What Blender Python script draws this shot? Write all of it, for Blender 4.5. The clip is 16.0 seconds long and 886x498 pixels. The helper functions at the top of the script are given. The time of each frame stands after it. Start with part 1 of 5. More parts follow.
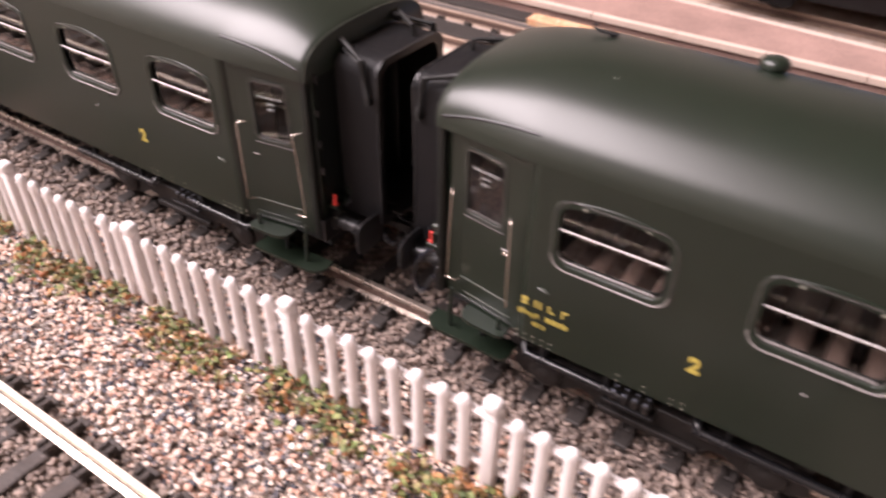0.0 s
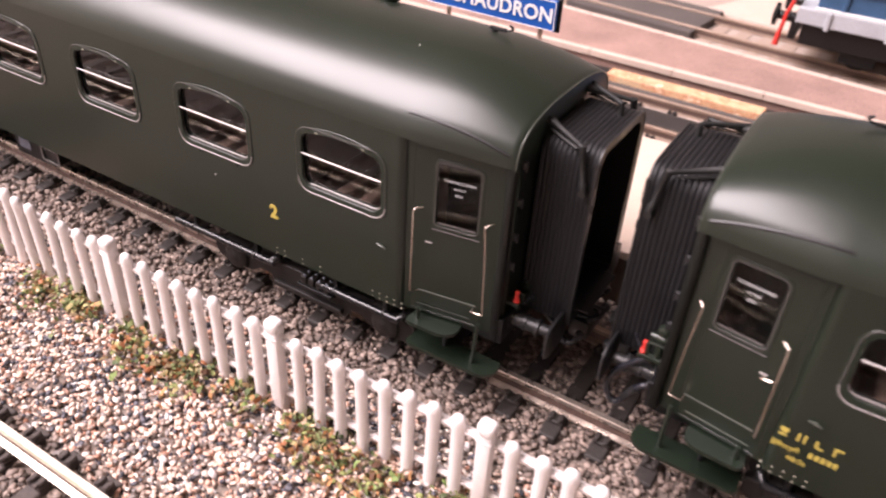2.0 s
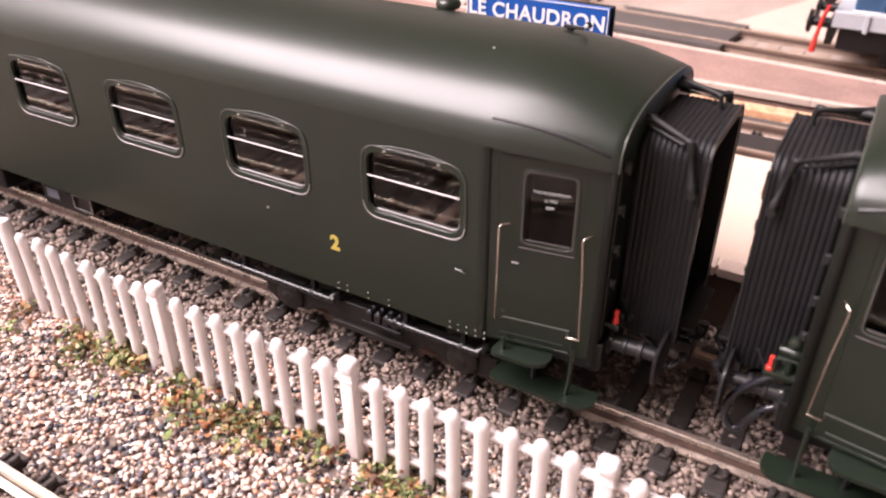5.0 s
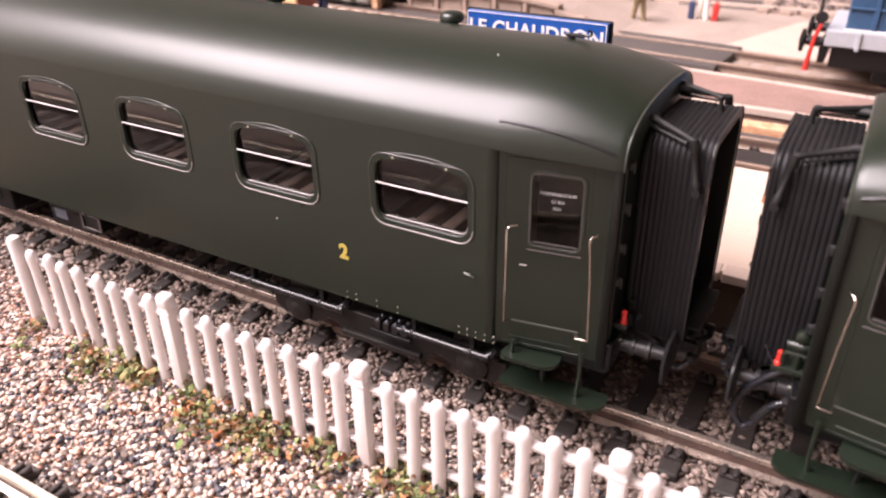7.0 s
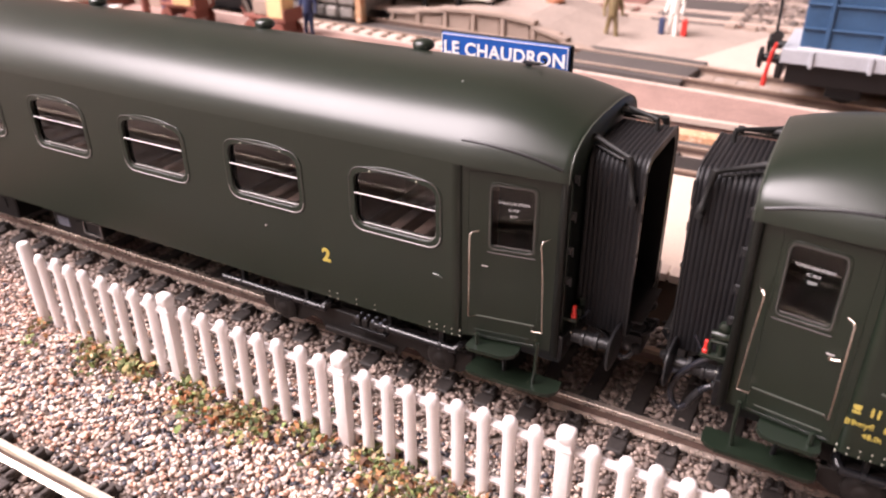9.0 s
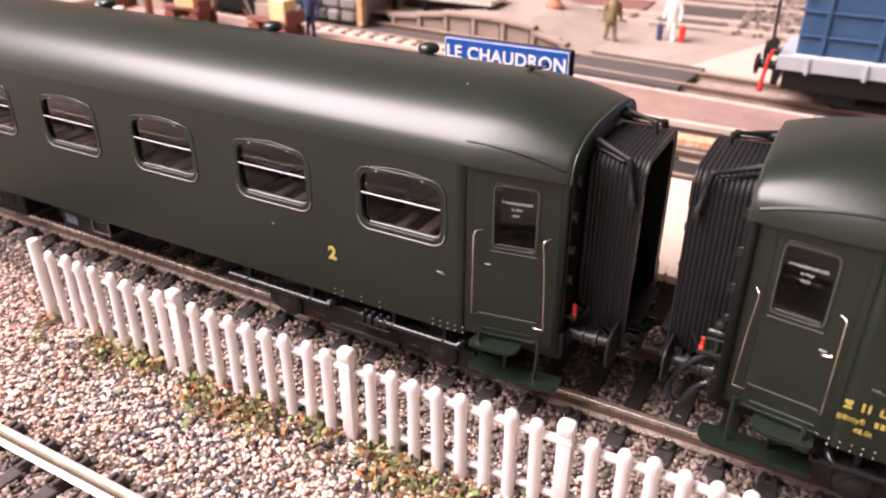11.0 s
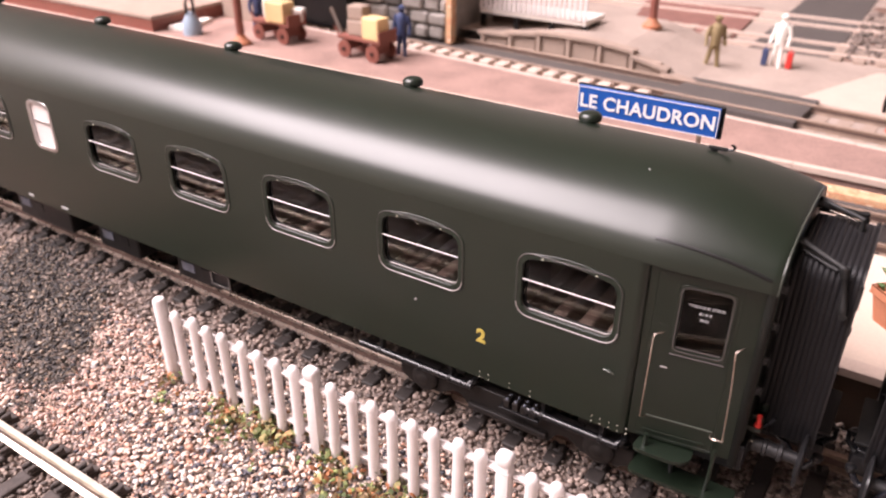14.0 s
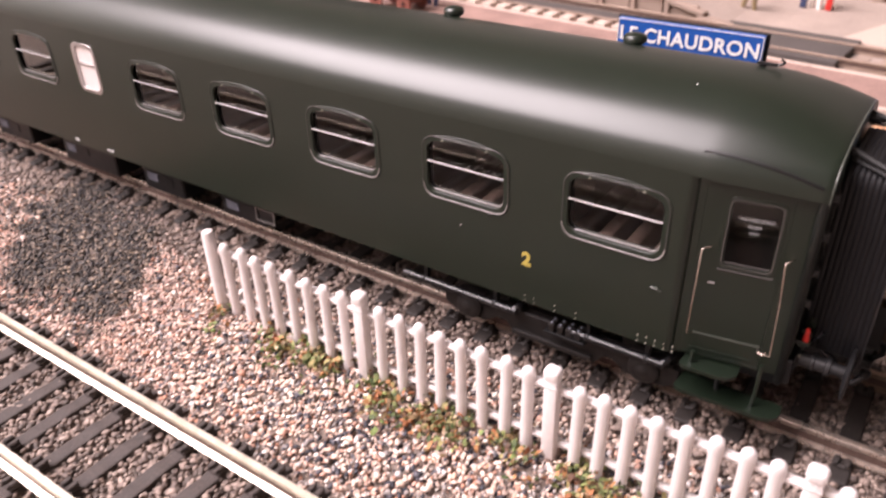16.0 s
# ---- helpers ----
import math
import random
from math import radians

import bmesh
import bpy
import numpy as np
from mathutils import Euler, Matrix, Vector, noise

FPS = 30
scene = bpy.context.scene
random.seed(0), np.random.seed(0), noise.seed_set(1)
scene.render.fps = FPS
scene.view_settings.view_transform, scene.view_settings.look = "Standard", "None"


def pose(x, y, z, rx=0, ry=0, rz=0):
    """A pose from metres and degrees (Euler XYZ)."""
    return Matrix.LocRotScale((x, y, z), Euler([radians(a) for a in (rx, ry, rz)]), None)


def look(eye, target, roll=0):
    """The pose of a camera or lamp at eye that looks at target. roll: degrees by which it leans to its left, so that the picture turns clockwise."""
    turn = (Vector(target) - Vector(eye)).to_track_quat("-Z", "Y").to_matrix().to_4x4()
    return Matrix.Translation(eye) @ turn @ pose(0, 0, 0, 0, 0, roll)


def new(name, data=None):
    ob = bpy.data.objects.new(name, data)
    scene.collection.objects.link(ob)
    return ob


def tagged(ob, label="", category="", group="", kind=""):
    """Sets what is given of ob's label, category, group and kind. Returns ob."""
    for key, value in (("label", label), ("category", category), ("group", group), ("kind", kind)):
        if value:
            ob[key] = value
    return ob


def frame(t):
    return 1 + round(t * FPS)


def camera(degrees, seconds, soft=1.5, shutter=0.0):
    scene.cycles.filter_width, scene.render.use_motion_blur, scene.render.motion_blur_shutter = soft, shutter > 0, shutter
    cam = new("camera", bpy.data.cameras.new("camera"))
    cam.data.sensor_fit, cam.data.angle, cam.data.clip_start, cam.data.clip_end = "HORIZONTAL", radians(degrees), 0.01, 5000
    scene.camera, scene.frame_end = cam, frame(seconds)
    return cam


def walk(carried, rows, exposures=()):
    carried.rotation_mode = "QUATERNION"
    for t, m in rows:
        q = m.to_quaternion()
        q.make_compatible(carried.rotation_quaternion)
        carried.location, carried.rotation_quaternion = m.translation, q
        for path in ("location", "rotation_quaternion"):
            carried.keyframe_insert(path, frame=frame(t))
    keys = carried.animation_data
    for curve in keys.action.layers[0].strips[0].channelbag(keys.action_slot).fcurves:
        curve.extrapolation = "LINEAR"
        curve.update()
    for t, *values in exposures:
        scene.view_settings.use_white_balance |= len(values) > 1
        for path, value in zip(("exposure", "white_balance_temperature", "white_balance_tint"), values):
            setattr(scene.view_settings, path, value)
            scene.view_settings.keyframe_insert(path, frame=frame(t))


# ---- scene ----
CM = 0.01                     # plans below are in centimetres
cam = camera(59.8, 16.0, soft=2.1, shutter=0.7)
PATH = [
    (0.0, (8.683, -6.711, 8.389), (7.797, -5.388, 7.179), 0.54),
    (0.2, (8.150, -6.692, 8.434), (7.259, -5.382, 7.214), 0.39),
    (0.5, (7.423, -7.036, 8.340), (6.569, -5.685, 7.138), 1.71),
    (1.0, (6.501, -7.061, 8.531), (5.670, -5.679, 7.348), 2.92),
    (1.5, (5.742, -7.122, 8.517), (4.921, -5.714, 7.359), 3.65),
    (2.0, (5.019, -6.998, 8.212), (4.203, -5.577, 7.065), 3.75),
    (2.5, (4.430, -6.934, 8.094), (3.604, -5.508, 6.961), 3.43),
    (3.0, (4.005, -6.834, 7.928), (3.175, -5.406, 6.799), 3.31),
    (3.5, (3.549, -6.706, 7.665), (2.708, -5.280, 6.543), 2.70),
    (4.0, (3.789, -6.688, 7.379), (2.939, -5.258, 6.270), 1.90),
    (4.5, (3.889, -6.657, 7.301), (3.028, -5.215, 6.214), 0.75),
    (4.7, (3.859, -6.783, 7.430), (2.997, -5.331, 6.358), 0.33),
    (6.8, (3.966, -7.230, 7.190), (3.092, -5.718, 6.214), -0.74),
    (7.0, (3.898, -7.257, 7.183), (3.019, -5.749, 6.206), -0.88),
    (7.5, (4.082, -7.295, 7.084), (3.206, -5.784, 6.109), -0.94),
    (8.0, (4.359, -7.410, 7.370), (3.490, -5.892, 6.401), -0.82),
    (8.5, (4.441, -7.622, 7.528), (3.579, -6.097, 6.562), -0.80),
    (9.0, (4.624, -8.082, 7.724), (3.771, -6.549, 6.762), -0.43),
    (9.2, (4.649, -8.163, 7.656), (3.795, -6.626, 6.703), -0.51),
    (11.3, (4.665, -8.389, 7.866), (3.824, -6.845, 6.911), 0.38),
    (11.5, (4.579, -8.395, 7.931), (3.747, -6.855, 6.962), 0.54),
    (12.0, (4.406, -8.339, 7.919), (3.569, -6.804, 6.948), 0.56),
    (12.5, (4.237, -8.342, 8.023), (3.391, -6.811, 7.053), 0.46),
    (12.6, (4.010, -8.273, 8.207), (3.150, -6.753, 7.233), 0.18),
    (12.7, (3.820, -8.255, 8.404), (2.952, -6.743, 7.425), 0.21),
    (12.8, (3.510, -8.280, 8.588), (2.640, -6.770, 7.608), 0.31),
    (12.9, (3.409, -8.327, 8.537), (2.530, -6.807, 7.579), 0.75),
    (13.0, (3.266, -8.313, 8.638), (2.385, -6.795, 7.678), 0.81),
    (13.1, (3.154, -8.289, 8.651), (2.267, -6.773, 7.695), 0.81),
    (13.2, (2.980, -8.358, 8.550), (2.077, -6.837, 7.616), 0.91),
    (13.5, (2.647, -8.233, 8.668), (1.729, -6.737, 7.709), 0.48),
    (14.0, (2.585, -8.022, 8.520), (1.639, -6.548, 7.554), 0.28),
    (14.5, (2.767, -7.829, 8.282), (1.810, -6.372, 7.302), -0.09),
    (15.0, (2.685, -8.077, 8.112), (1.713, -6.642, 7.114), -0.74),
    (15.5, (2.704, -8.240, 8.247), (1.724, -6.821, 7.235), -1.09),
    (16.0, (2.580, -8.513, 8.060), (1.600, -7.115, 7.018), -1.50),
]
walk(cam, [(t, look([v * CM for v in e], [v * CM for v in g], roll)) for t, e, g, roll in PATH],
     exposures=[(0.0, -0.10), (2.5, 0.0), (9.0, 0.05), (12.0, 0.0), (14.0, -0.05), (16.0, -0.18)])

# ---- light: one long ceiling luminaire, a pale room round the layout ----
world = bpy.data.worlds.new("room_air")
scene.world = world
world.use_nodes = True
world.node_tree.nodes["Background"].inputs[0].default_value = (0.95, 0.84, 0.84, 1)
world.node_tree.nodes["Background"].inputs[1].default_value = 0.05


def area_lamp(name, eye, target, w, h, watts, colour):
    d = bpy.data.lights.new(name, "AREA")
    d.shape, d.size, d.size_y, d.energy, d.color = "RECTANGLE", w, h, watts, colour
    ob = new(name, d)
    ob.matrix_world = look(eye, target)
    return ob


TUBE = (1.0, 0.86, 0.90)
area_lamp("ceiling_light", (-1.10, -0.78, 1.5), (-1.10, -0.77, 0.0), 1.5, 1.8, 186, TUBE)
cam.data.dof.use_dof, cam.data.dof.focus_distance, cam.data.dof.aperture_fstop = True, 0.118, 37.0


# ---- materials ----
def rgb(h):
    c = [int(h[i:i + 2], 16) / 255 for i in (0, 2, 4)]
    return tuple(v / 12.92 if v < 0.04045 else ((v + 0.055) / 1.055) ** 2.4 for v in c)


def material(name, base, rough=0.5, metal=0.0, var=0.15, fine=4000.0, broad=300.0, bump=0.1, dist=0.0002, spec=0.5, coat=0.0, ramp=None, island=False, each=False, uneven=1.0):
    """A procedural paint, plastic, stone or metal: colour varied at two scales, by object or island where asked, fine relief."""
    m = bpy.data.materials.new(name)
    m.use_nodes = True
    n, l = m.node_tree.nodes, m.node_tree.links
    b = n["Principled BSDF"]
    b.inputs["Roughness"].default_value, b.inputs["Metallic"].default_value = rough, metal
    b.inputs["Specular IOR Level"].default_value = spec
    b.inputs["Coat Weight"].default_value = coat
    co = n.new("ShaderNodeTexCoord")
    geo = n.new("ShaderNodeNewGeometry")
    src = geo.outputs["Position"]

    def noise_at(scale, detail):
        t = n.new("ShaderNodeTexNoise")
        t.inputs["Scale"].default_value, t.inputs["Detail"].default_value = scale, detail
        l.new(src, t.inputs["Vector"])
        return t

    a, c = noise_at(fine, 3), noise_at(broad, 4)
    mixv = n.new("ShaderNodeMath")
    mixv.operation = "ADD"
    l.new(a.outputs["Fac"], mixv.inputs[0])
    l.new(c.outputs["Fac"], mixv.inputs[1])
    hsv = n.new("ShaderNodeHueSaturation")
    rng = n.new("ShaderNodeMapRange")
    rng.inputs["From Min"].default_value, rng.inputs["From Max"].default_value = 0.6, 1.4
    rng.inputs["To Min"].default_value, rng.inputs["To Max"].default_value = 1 - var, 1 + var
    l.new(mixv.outputs[0], rng.inputs["Value"])
    l.new(rng.outputs[0], hsv.inputs["Value"])
    if ramp:
        cr = n.new("ShaderNodeValToRGB")
        cr.color_ramp.interpolation = "CONSTANT" if island or each else "LINEAR"
        el = cr.color_ramp.elements
        while len(el) > 1:
            el.remove(el[-1])
        for i, (p, col) in enumerate(ramp):
            e = el[0] if i == 0 else el.new(p)
            e.position, e.color = p, (*col, 1)
        if island:
            l.new(geo.outputs["Random Per Island"], cr.inputs[0])
        elif each:
            oi = n.new("ShaderNodeObjectInfo")
            l.new(oi.outputs["Random"], cr.inputs[0])
        else:
            l.new(c.outputs["Fac"], cr.inputs[0])
        l.new(cr.outputs[0], hsv.inputs["Color"])
    else:
        hsv.inputs["Color"].default_value = (*base, 1)
    l.new(hsv.outputs[0], b.inputs["Base Color"])
    if bump:
        bp = n.new("ShaderNodeBump")
        bp.inputs["Strength"].default_value, bp.inputs["Distance"].default_value = bump, dist
        l.new(a.outputs["Fac"], bp.inputs["Height"])
        l.new(bp.outputs[0], b.inputs["Normal"])
        rr = n.new("ShaderNodeMapRange")
        rr.inputs["From Min"].default_value, rr.inputs["From Max"].default_value = 0.3, 0.7
        rr.inputs["To Min"].default_value, rr.inputs["To Max"].default_value = max(rough - 0.05 * uneven, 0.02), min(rough + 0.07 * uneven, 1)
        l.new(c.outputs["Fac"], rr.inputs["Value"])
        l.new(rr.outputs[0], b.inputs["Roughness"])
    return m


def clear_plastic(name, tint, rough=0.02):
    m = bpy.data.materials.new(name)
    m.use_nodes = True
    n, l = m.node_tree.nodes, m.node_tree.links
    n.remove(n["Principled BSDF"])
    tr, gl, mx, lw, pw = (n.new(k) for k in ("ShaderNodeBsdfTransparent", "ShaderNodeBsdfGlossy", "ShaderNodeMixShader", "ShaderNodeLayerWeight", "ShaderNodeMath"))
    tr.inputs[0].default_value = (*tint, 1)
    gl.inputs["Roughness"].default_value = rough
    lw.inputs[0].default_value = 0.5
    pw.operation, pw.inputs[1].default_value = "POWER", 3.2
    l.new(lw.outputs["Facing"], pw.inputs[0])
    ad = n.new("ShaderNodeMath")
    ad.operation, ad.inputs[1].default_value = "ADD", 0.028
    l.new(pw.outputs[0], ad.inputs[0])
    l.new(ad.outputs[0], mx.inputs[0])
    l.new(tr.outputs[0], mx.inputs[1])
    l.new(gl.outputs[0], mx.inputs[2])
    l.new(mx.outputs[0], n["Material Output"].inputs[0])
    return m


GREEN = material("coach_green_paint", (0.0088, 0.0147, 0.0087), 0.33, var=0.10, fine=9000, broad=120, bump=0.03, dist=0.00002, spec=0.60, uneven=0.15)
BLACK = material("black_moulded_plastic", (0.006, 0.006, 0.0065), 0.36, var=0.3, fine=5000, bump=0.08, dist=0.00003, spec=0.4)
IRON = material("dark_grey_fitting", (0.017, 0.017, 0.018), 0.35, var=0.2, fine=4000, bump=0.05, dist=0.00003)
RUBBER = material("grey_black_rubber", (0.0090, 0.0088, 0.0098), 0.50, var=0.25, fine=3000, bump=0.08, dist=0.00003, spec=0.3)
STEEL = material("browned_rail", (0.70, 0.60, 0.52), 0.27, 0.85, var=0.35, fine=2500, broad=500, bump=0.1, dist=0.00003)
POLISHED = material("polished_rail", (0.88, 0.80, 0.66), 0.34, 0.75, var=0.12, fine=2500, broad=500, bump=0.08, dist=0.00003)
BAR = material("silvered_window_bar", (0.90, 0.87, 0.86), 0.35, 0.35, var=0.05, bump=0)
WIRE = material("bright_wire", (0.60, 0.53, 0.46), 0.22, 1.0, var=0.1, bump=0)
CHROME = material("silver_window_frame", (0.60, 0.58, 0.58), 0.28, 1.0, var=0.08, bump=0)
SMOKE = material("smoky_clear_plastic", (0.032, 0.032, 0.031), 0.2, 0.0, var=0.1, bump=0)
LIP = material("clear_plastic_lip", (0.0095, 0.0165, 0.0100), 0.28, 0.0, var=0.1, bump=0, spec=0.5)
LIPEDGE = material("pale_edge_and_highlight", (0.088, 0.082, 0.078), 0.22, 0.0, var=0.25, fine=2500, broad=400, bump=0)
ENDGREEN = material("blackish_green_end", (0.0042, 0.0062, 0.0046), 0.5, var=0.2, fine=5000, bump=0.05, dist=0.00002)
LEDGE = material("pale_green_ledge", (0.060, 0.068, 0.055), 0.3, var=0.2, fine=3000, bump=0)
LIPSILL = material("pale_sill_and_glint", (0.30, 0.28, 0.27), 0.25, 0.0, var=0.2, fine=2500, broad=400, bump=0)
DARKBACK = material("dark_window_backing", (0.011, 0.016, 0.016), 0.4, var=0.2, fine=2500, bump=0)
ARM = material("matt_dark_fitting", (0.012, 0.012, 0.0115), 0.55, var=0.25, fine=4000, bump=0.08, dist=0.00003, spec=0.4)
TUBING = material("glossy_black_tubing", (0.007, 0.007, 0.008), 0.25, 0.0, var=0.25, fine=3000, bump=0.04, dist=0.00003, spec=0.55)
HOSE = material("glossy_black_hose", (0.016, 0.017, 0.022), 0.24, 0.0, var=0.25, fine=3000, bump=0.05, dist=0.00003, spec=0.7)
PLATE = material("dull_blue_grey_plate", (0.11, 0.12, 0.15), 0.5, var=0.25, fine=2500, bump=0.05)
WEB = material("dark_brown_rail_web", (0.12, 0.078, 0.064), 0.55, 0.2, var=0.3, fine=2500, broad=400, bump=0.15, dist=0.00004)
DUSTBLACK = material("dusty_black_bogie", (0.011, 0.009, 0.008), 0.5, var=0.35, fine=2500, broad=400, bump=0.2, dist=0.00005, spec=0.4)
GLASS = clear_plastic("clear_window_plastic", (0.80, 0.78, 0.76))
NOTICE = material("faded_notice_print", (0.58, 0.60, 0.60), 0.5, var=0.05, bump=0)
RIVET = material("pale_olive_rivet", (0.32, 0.31, 0.25), 0.4, var=0.1, bump=0)
DULLRAIL = material("dull_brown_and_shaded_rail", (0.30, 0.22, 0.17), 0.45, 0.5, var=0.25, fine=2500, broad=300, bump=0.1, dist=0.00004)
YELLOW = material("yellow_lettering", (0.46, 0.37, 0.08), 0.5, var=0.12, fine=6000, bump=0)
WHITEPRINT = material("white_lettering", (0.75, 0.75, 0.75), 0.5, var=0.05, bump=0)
RED = material("red_plastic", (0.58, 0.035, 0.028), 0.35, var=0.1, bump=0)
WHITE = material("white_plastic", (0.75, 0.695, 0.675), 0.45, var=0.06, fine=2500, broad=300, bump=0.08, dist=0.00005)
TIE = material("dark_sleeper_plastic", (0.026, 0.021, 0.0185), 0.65, var=0.45, fine=2500, broad=400, bump=0.5, dist=0.0001)
DUSTY = material("dusty_brown_sleeper", (0.055, 0.043, 0.038), 0.7, var=0.45, fine=2500, broad=400, bump=0.5, dist=0.0001)
SOIL = material("sandy_ground", (0.20, 0.16, 0.135), 0.9, var=0.35, fine=1500, broad=150, bump=0.6, dist=0.0003)
SEAT = material("brown_interior_plastic", (0.18, 0.13, 0.11), 0.5, var=0.2, bump=0.05)
LINING = material("tan_interior_wall", (0.36, 0.29, 0.25), 0.6, var=0.15, bump=0.05)
GRAVEL = material("mixed_gravel", (0.4, 0.35, 0.3), 0.55, var=0.22, fine=2500, broad=400, bump=0.25, dist=0.00008, island=True, ramp=[
    (0.0, rgb("8f8783")), (0.10, rgb("d2b8a8")), (0.22, rgb("e2cfc0")), (0.31, rgb("55535a")), (0.41, rgb("d4ab98")),
    (0.50, rgb("f0e6dc")), (0.56, rgb("ac988c")), (0.67, rgb("36363d")), (0.76, rgb("e0cabb")), (0.86, rgb("b88a74")), (0.92, rgb("d2cbc8")), (0.97, rgb("6d5a50"))])
BALLAST = material("grey_brown_ballast", (0.3, 0.27, 0.25), 0.6, var=0.22, fine=2500, broad=300, bump=0.25, dist=0.00008, island=True, ramp=[
    (0.0, rgb("7f7067")), (0.25, rgb("6a5d56")), (0.45, rgb("8e7e74")), (0.65, rgb("584e48")), (0.82, rgb("a19085"))])
GRIT = material("black_cinder_grit", (0.05, 0.05, 0.05), 0.7, var=0.3, fine=3000, bump=0.3, dist=0.00008, island=True, ramp=[
    (0.0, rgb("4a4644")), (0.3, rgb("5f5954")), (0.5, rgb("343234")), (0.70, rgb("7a6e64")), (0.90, rgb("a89684"))])
FINE = material("fine_tan_gravel", (0.4, 0.33, 0.27), 0.65, var=0.22, fine=2500, broad=300, bump=0.2, dist=0.00008, island=True, ramp=[
    (0.0, rgb("c9ae9e")), (0.2, rgb("b0948a")), (0.36, rgb("dcc8bc")), (0.5, rgb("9c8378")), (0.62, rgb("c2a698")), (0.76, rgb("7d706c")), (0.84, rgb("d2a794")), (0.93, rgb("5e5856"))])
LEAF = material("foliage_scatter", (0.1, 0.15, 0.03), 0.7, var=0.35, fine=2000, bump=0.3, dist=0.0001, island=True, ramp=[
    (0.0, rgb("6c7446")), (0.17, rgb("858a54")), (0.27, rgb("a67a50")), (0.39, rgb("6a5638")), (0.50, rgb("a46c48")), (0.58, rgb("4a5632")),
    (0.72, rgb("94895c")), (0.82, rgb("553a28")), (0.90, rgb("c8ae90")), (0.96, rgb("76884e"))])
CREAM = material("cream_platform", (0.62, 0.50, 0.41), 0.7, var=0.08, fine=1500, broad=80, bump=0.1, dist=0.00005)
PINK = material("pink_asphalt_platform", (0.29, 0.185, 0.155), 0.8, var=0.42, fine=1800, broad=70, bump=0.2, dist=0.00006)
EDGE = material("pale_stone_edging", (0.56, 0.44, 0.37), 0.7, var=0.10, fine=1500, broad=120, bump=0.1)
BROWN = material("dark_brown_wall", (0.07, 0.045, 0.03), 0.7, var=0.25, bump=0.2)
WOOD = material("rust_stained_plank", (0.50, 0.34, 0.23), 0.7, var=0.35, fine=2000, broad=300, bump=0.2, ramp=[
    (0.30, rgb("d8bb98")), (0.48, rgb("d0a680")), (0.57, rgb("bf8a68")), (0.68, rgb("dcc2a4"))])
GREY = material("grey_roadway", (0.085, 0.072, 0.066), 0.8, var=0.2, fine=1500, broad=100, bump=0.2)
BLUE = material("blue_enamel", (0.016, 0.09, 0.38), 0.3, var=0.06, bump=0)
WAGONBLUE = material("faded_blue_wagon_paint", (0.03, 0.08, 0.165), 0.5, var=0.15, fine=1500, broad=200, bump=0.1)
OXIDE = material("red_oxide", (0.21, 0.07, 0.05), 0.6, var=0.2, bump=0.1)
BEIGE = material("beige_concrete", (0.34, 0.26, 0.21), 0.8, var=0.15, fine=1500, broad=150, bump=0.2)
PAVE = material("pale_pavement", (0.375, 0.30, 0.255), 0.8, var=0.24, fine=1200, broad=45, bump=0.15)
PARCEL = material("yellow_parcel", (0.75, 0.55, 0.28), 0.6, var=0.1, bump=0.05)
TERRA = material("terracotta", (0.42, 0.17, 0.09), 0.65, var=0.15, bump=0.1)
NAVY = material("navy_cloth", (0.035, 0.05, 0.12), 0.7, var=0.15, bump=0.1)
KHAKI = material("khaki_cloth", (0.24, 0.18, 0.09), 0.7, var=0.15, bump=0.1)
PALE = material("white_figure_paint", (0.8, 0.76, 0.70), 0.6, var=0.06, bump=0.05)
STONE = material("grey_masonry", (0.25, 0.23, 0.21), 0.8, var=0.3, fine=1500, bump=0.3, each=True, ramp=[
    (0.0, rgb("6f6a66")), (0.3, rgb("8d8781")), (0.6, rgb("57534f")), (0.8, rgb("a09890"))])
WALLPAINT = material("pale_room_wall", (0.50, 0.465, 0.435), 0.85, var=0.05, fine=50, broad=2, bump=0.05)
RUSTGROUND = material("rusty_ballast_bed", (0.17, 0.10, 0.075), 0.85, var=0.35, fine=900, broad=120, bump=0.3)
REDPATH = material("red_brown_gravel", (0.22, 0.105, 0.085), 0.85, var=0.3, fine=1500, broad=150, bump=0.3)
SILLGREY = material("pale_blue_grey_paint", (0.40, 0.42, 0.45), 0.5, var=0.12, fine=1500, broad=200, bump=0.1)
BLUEGLAZE = material("pale_blue_glaze", (0.30, 0.38, 0.46), 0.4, var=0.1, bump=0.05)
GREENLEAF = material("pot_plant_green", (0.06, 0.12, 0.03), 0.6, var=0.2, bump=0.1)
PETAL = material("yellow_petal", (0.85, 0.60, 0.03), 0.6, var=0.15, bump=0)


# ---- builders ----
def link_mesh(name, me, mat, parent=None, label="", smooth=None):
    me.materials.clear()
    me.materials.append(mat)
    if smooth is not None:
        me.shade_smooth()
        me.set_sharp_from_angle(angle=radians(smooth))
    ob = new(name, me)
    if parent is not None:
        ob.parent = parent
    if label:
        ob["label"] = label
    return ob


def part(name, bm, mat, parent=None, label="", warp=None, smooth=None):
    """Links a bmesh that is drawn in centimetres as one mesh object."""
    if warp:
        for v in bm.verts:
            v.co = warp(v.co)
        bmesh.ops.recalc_face_normals(bm, faces=bm.faces)
    bm.transform(Matrix.Scale(CM, 4))
    me = bpy.data.meshes.new(name)
    bm.to_mesh(me)
    bm.free()
    return link_mesh(name, me, mat, parent, label, smooth)


def thing(name, label, category, group="", kind="", at=(0, 0, 0)):
    ob = new(name)
    ob.empty_display_size = 0.002
    ob.location = [v * CM for v in at]
    return tagged(ob, label, category, group, kind)


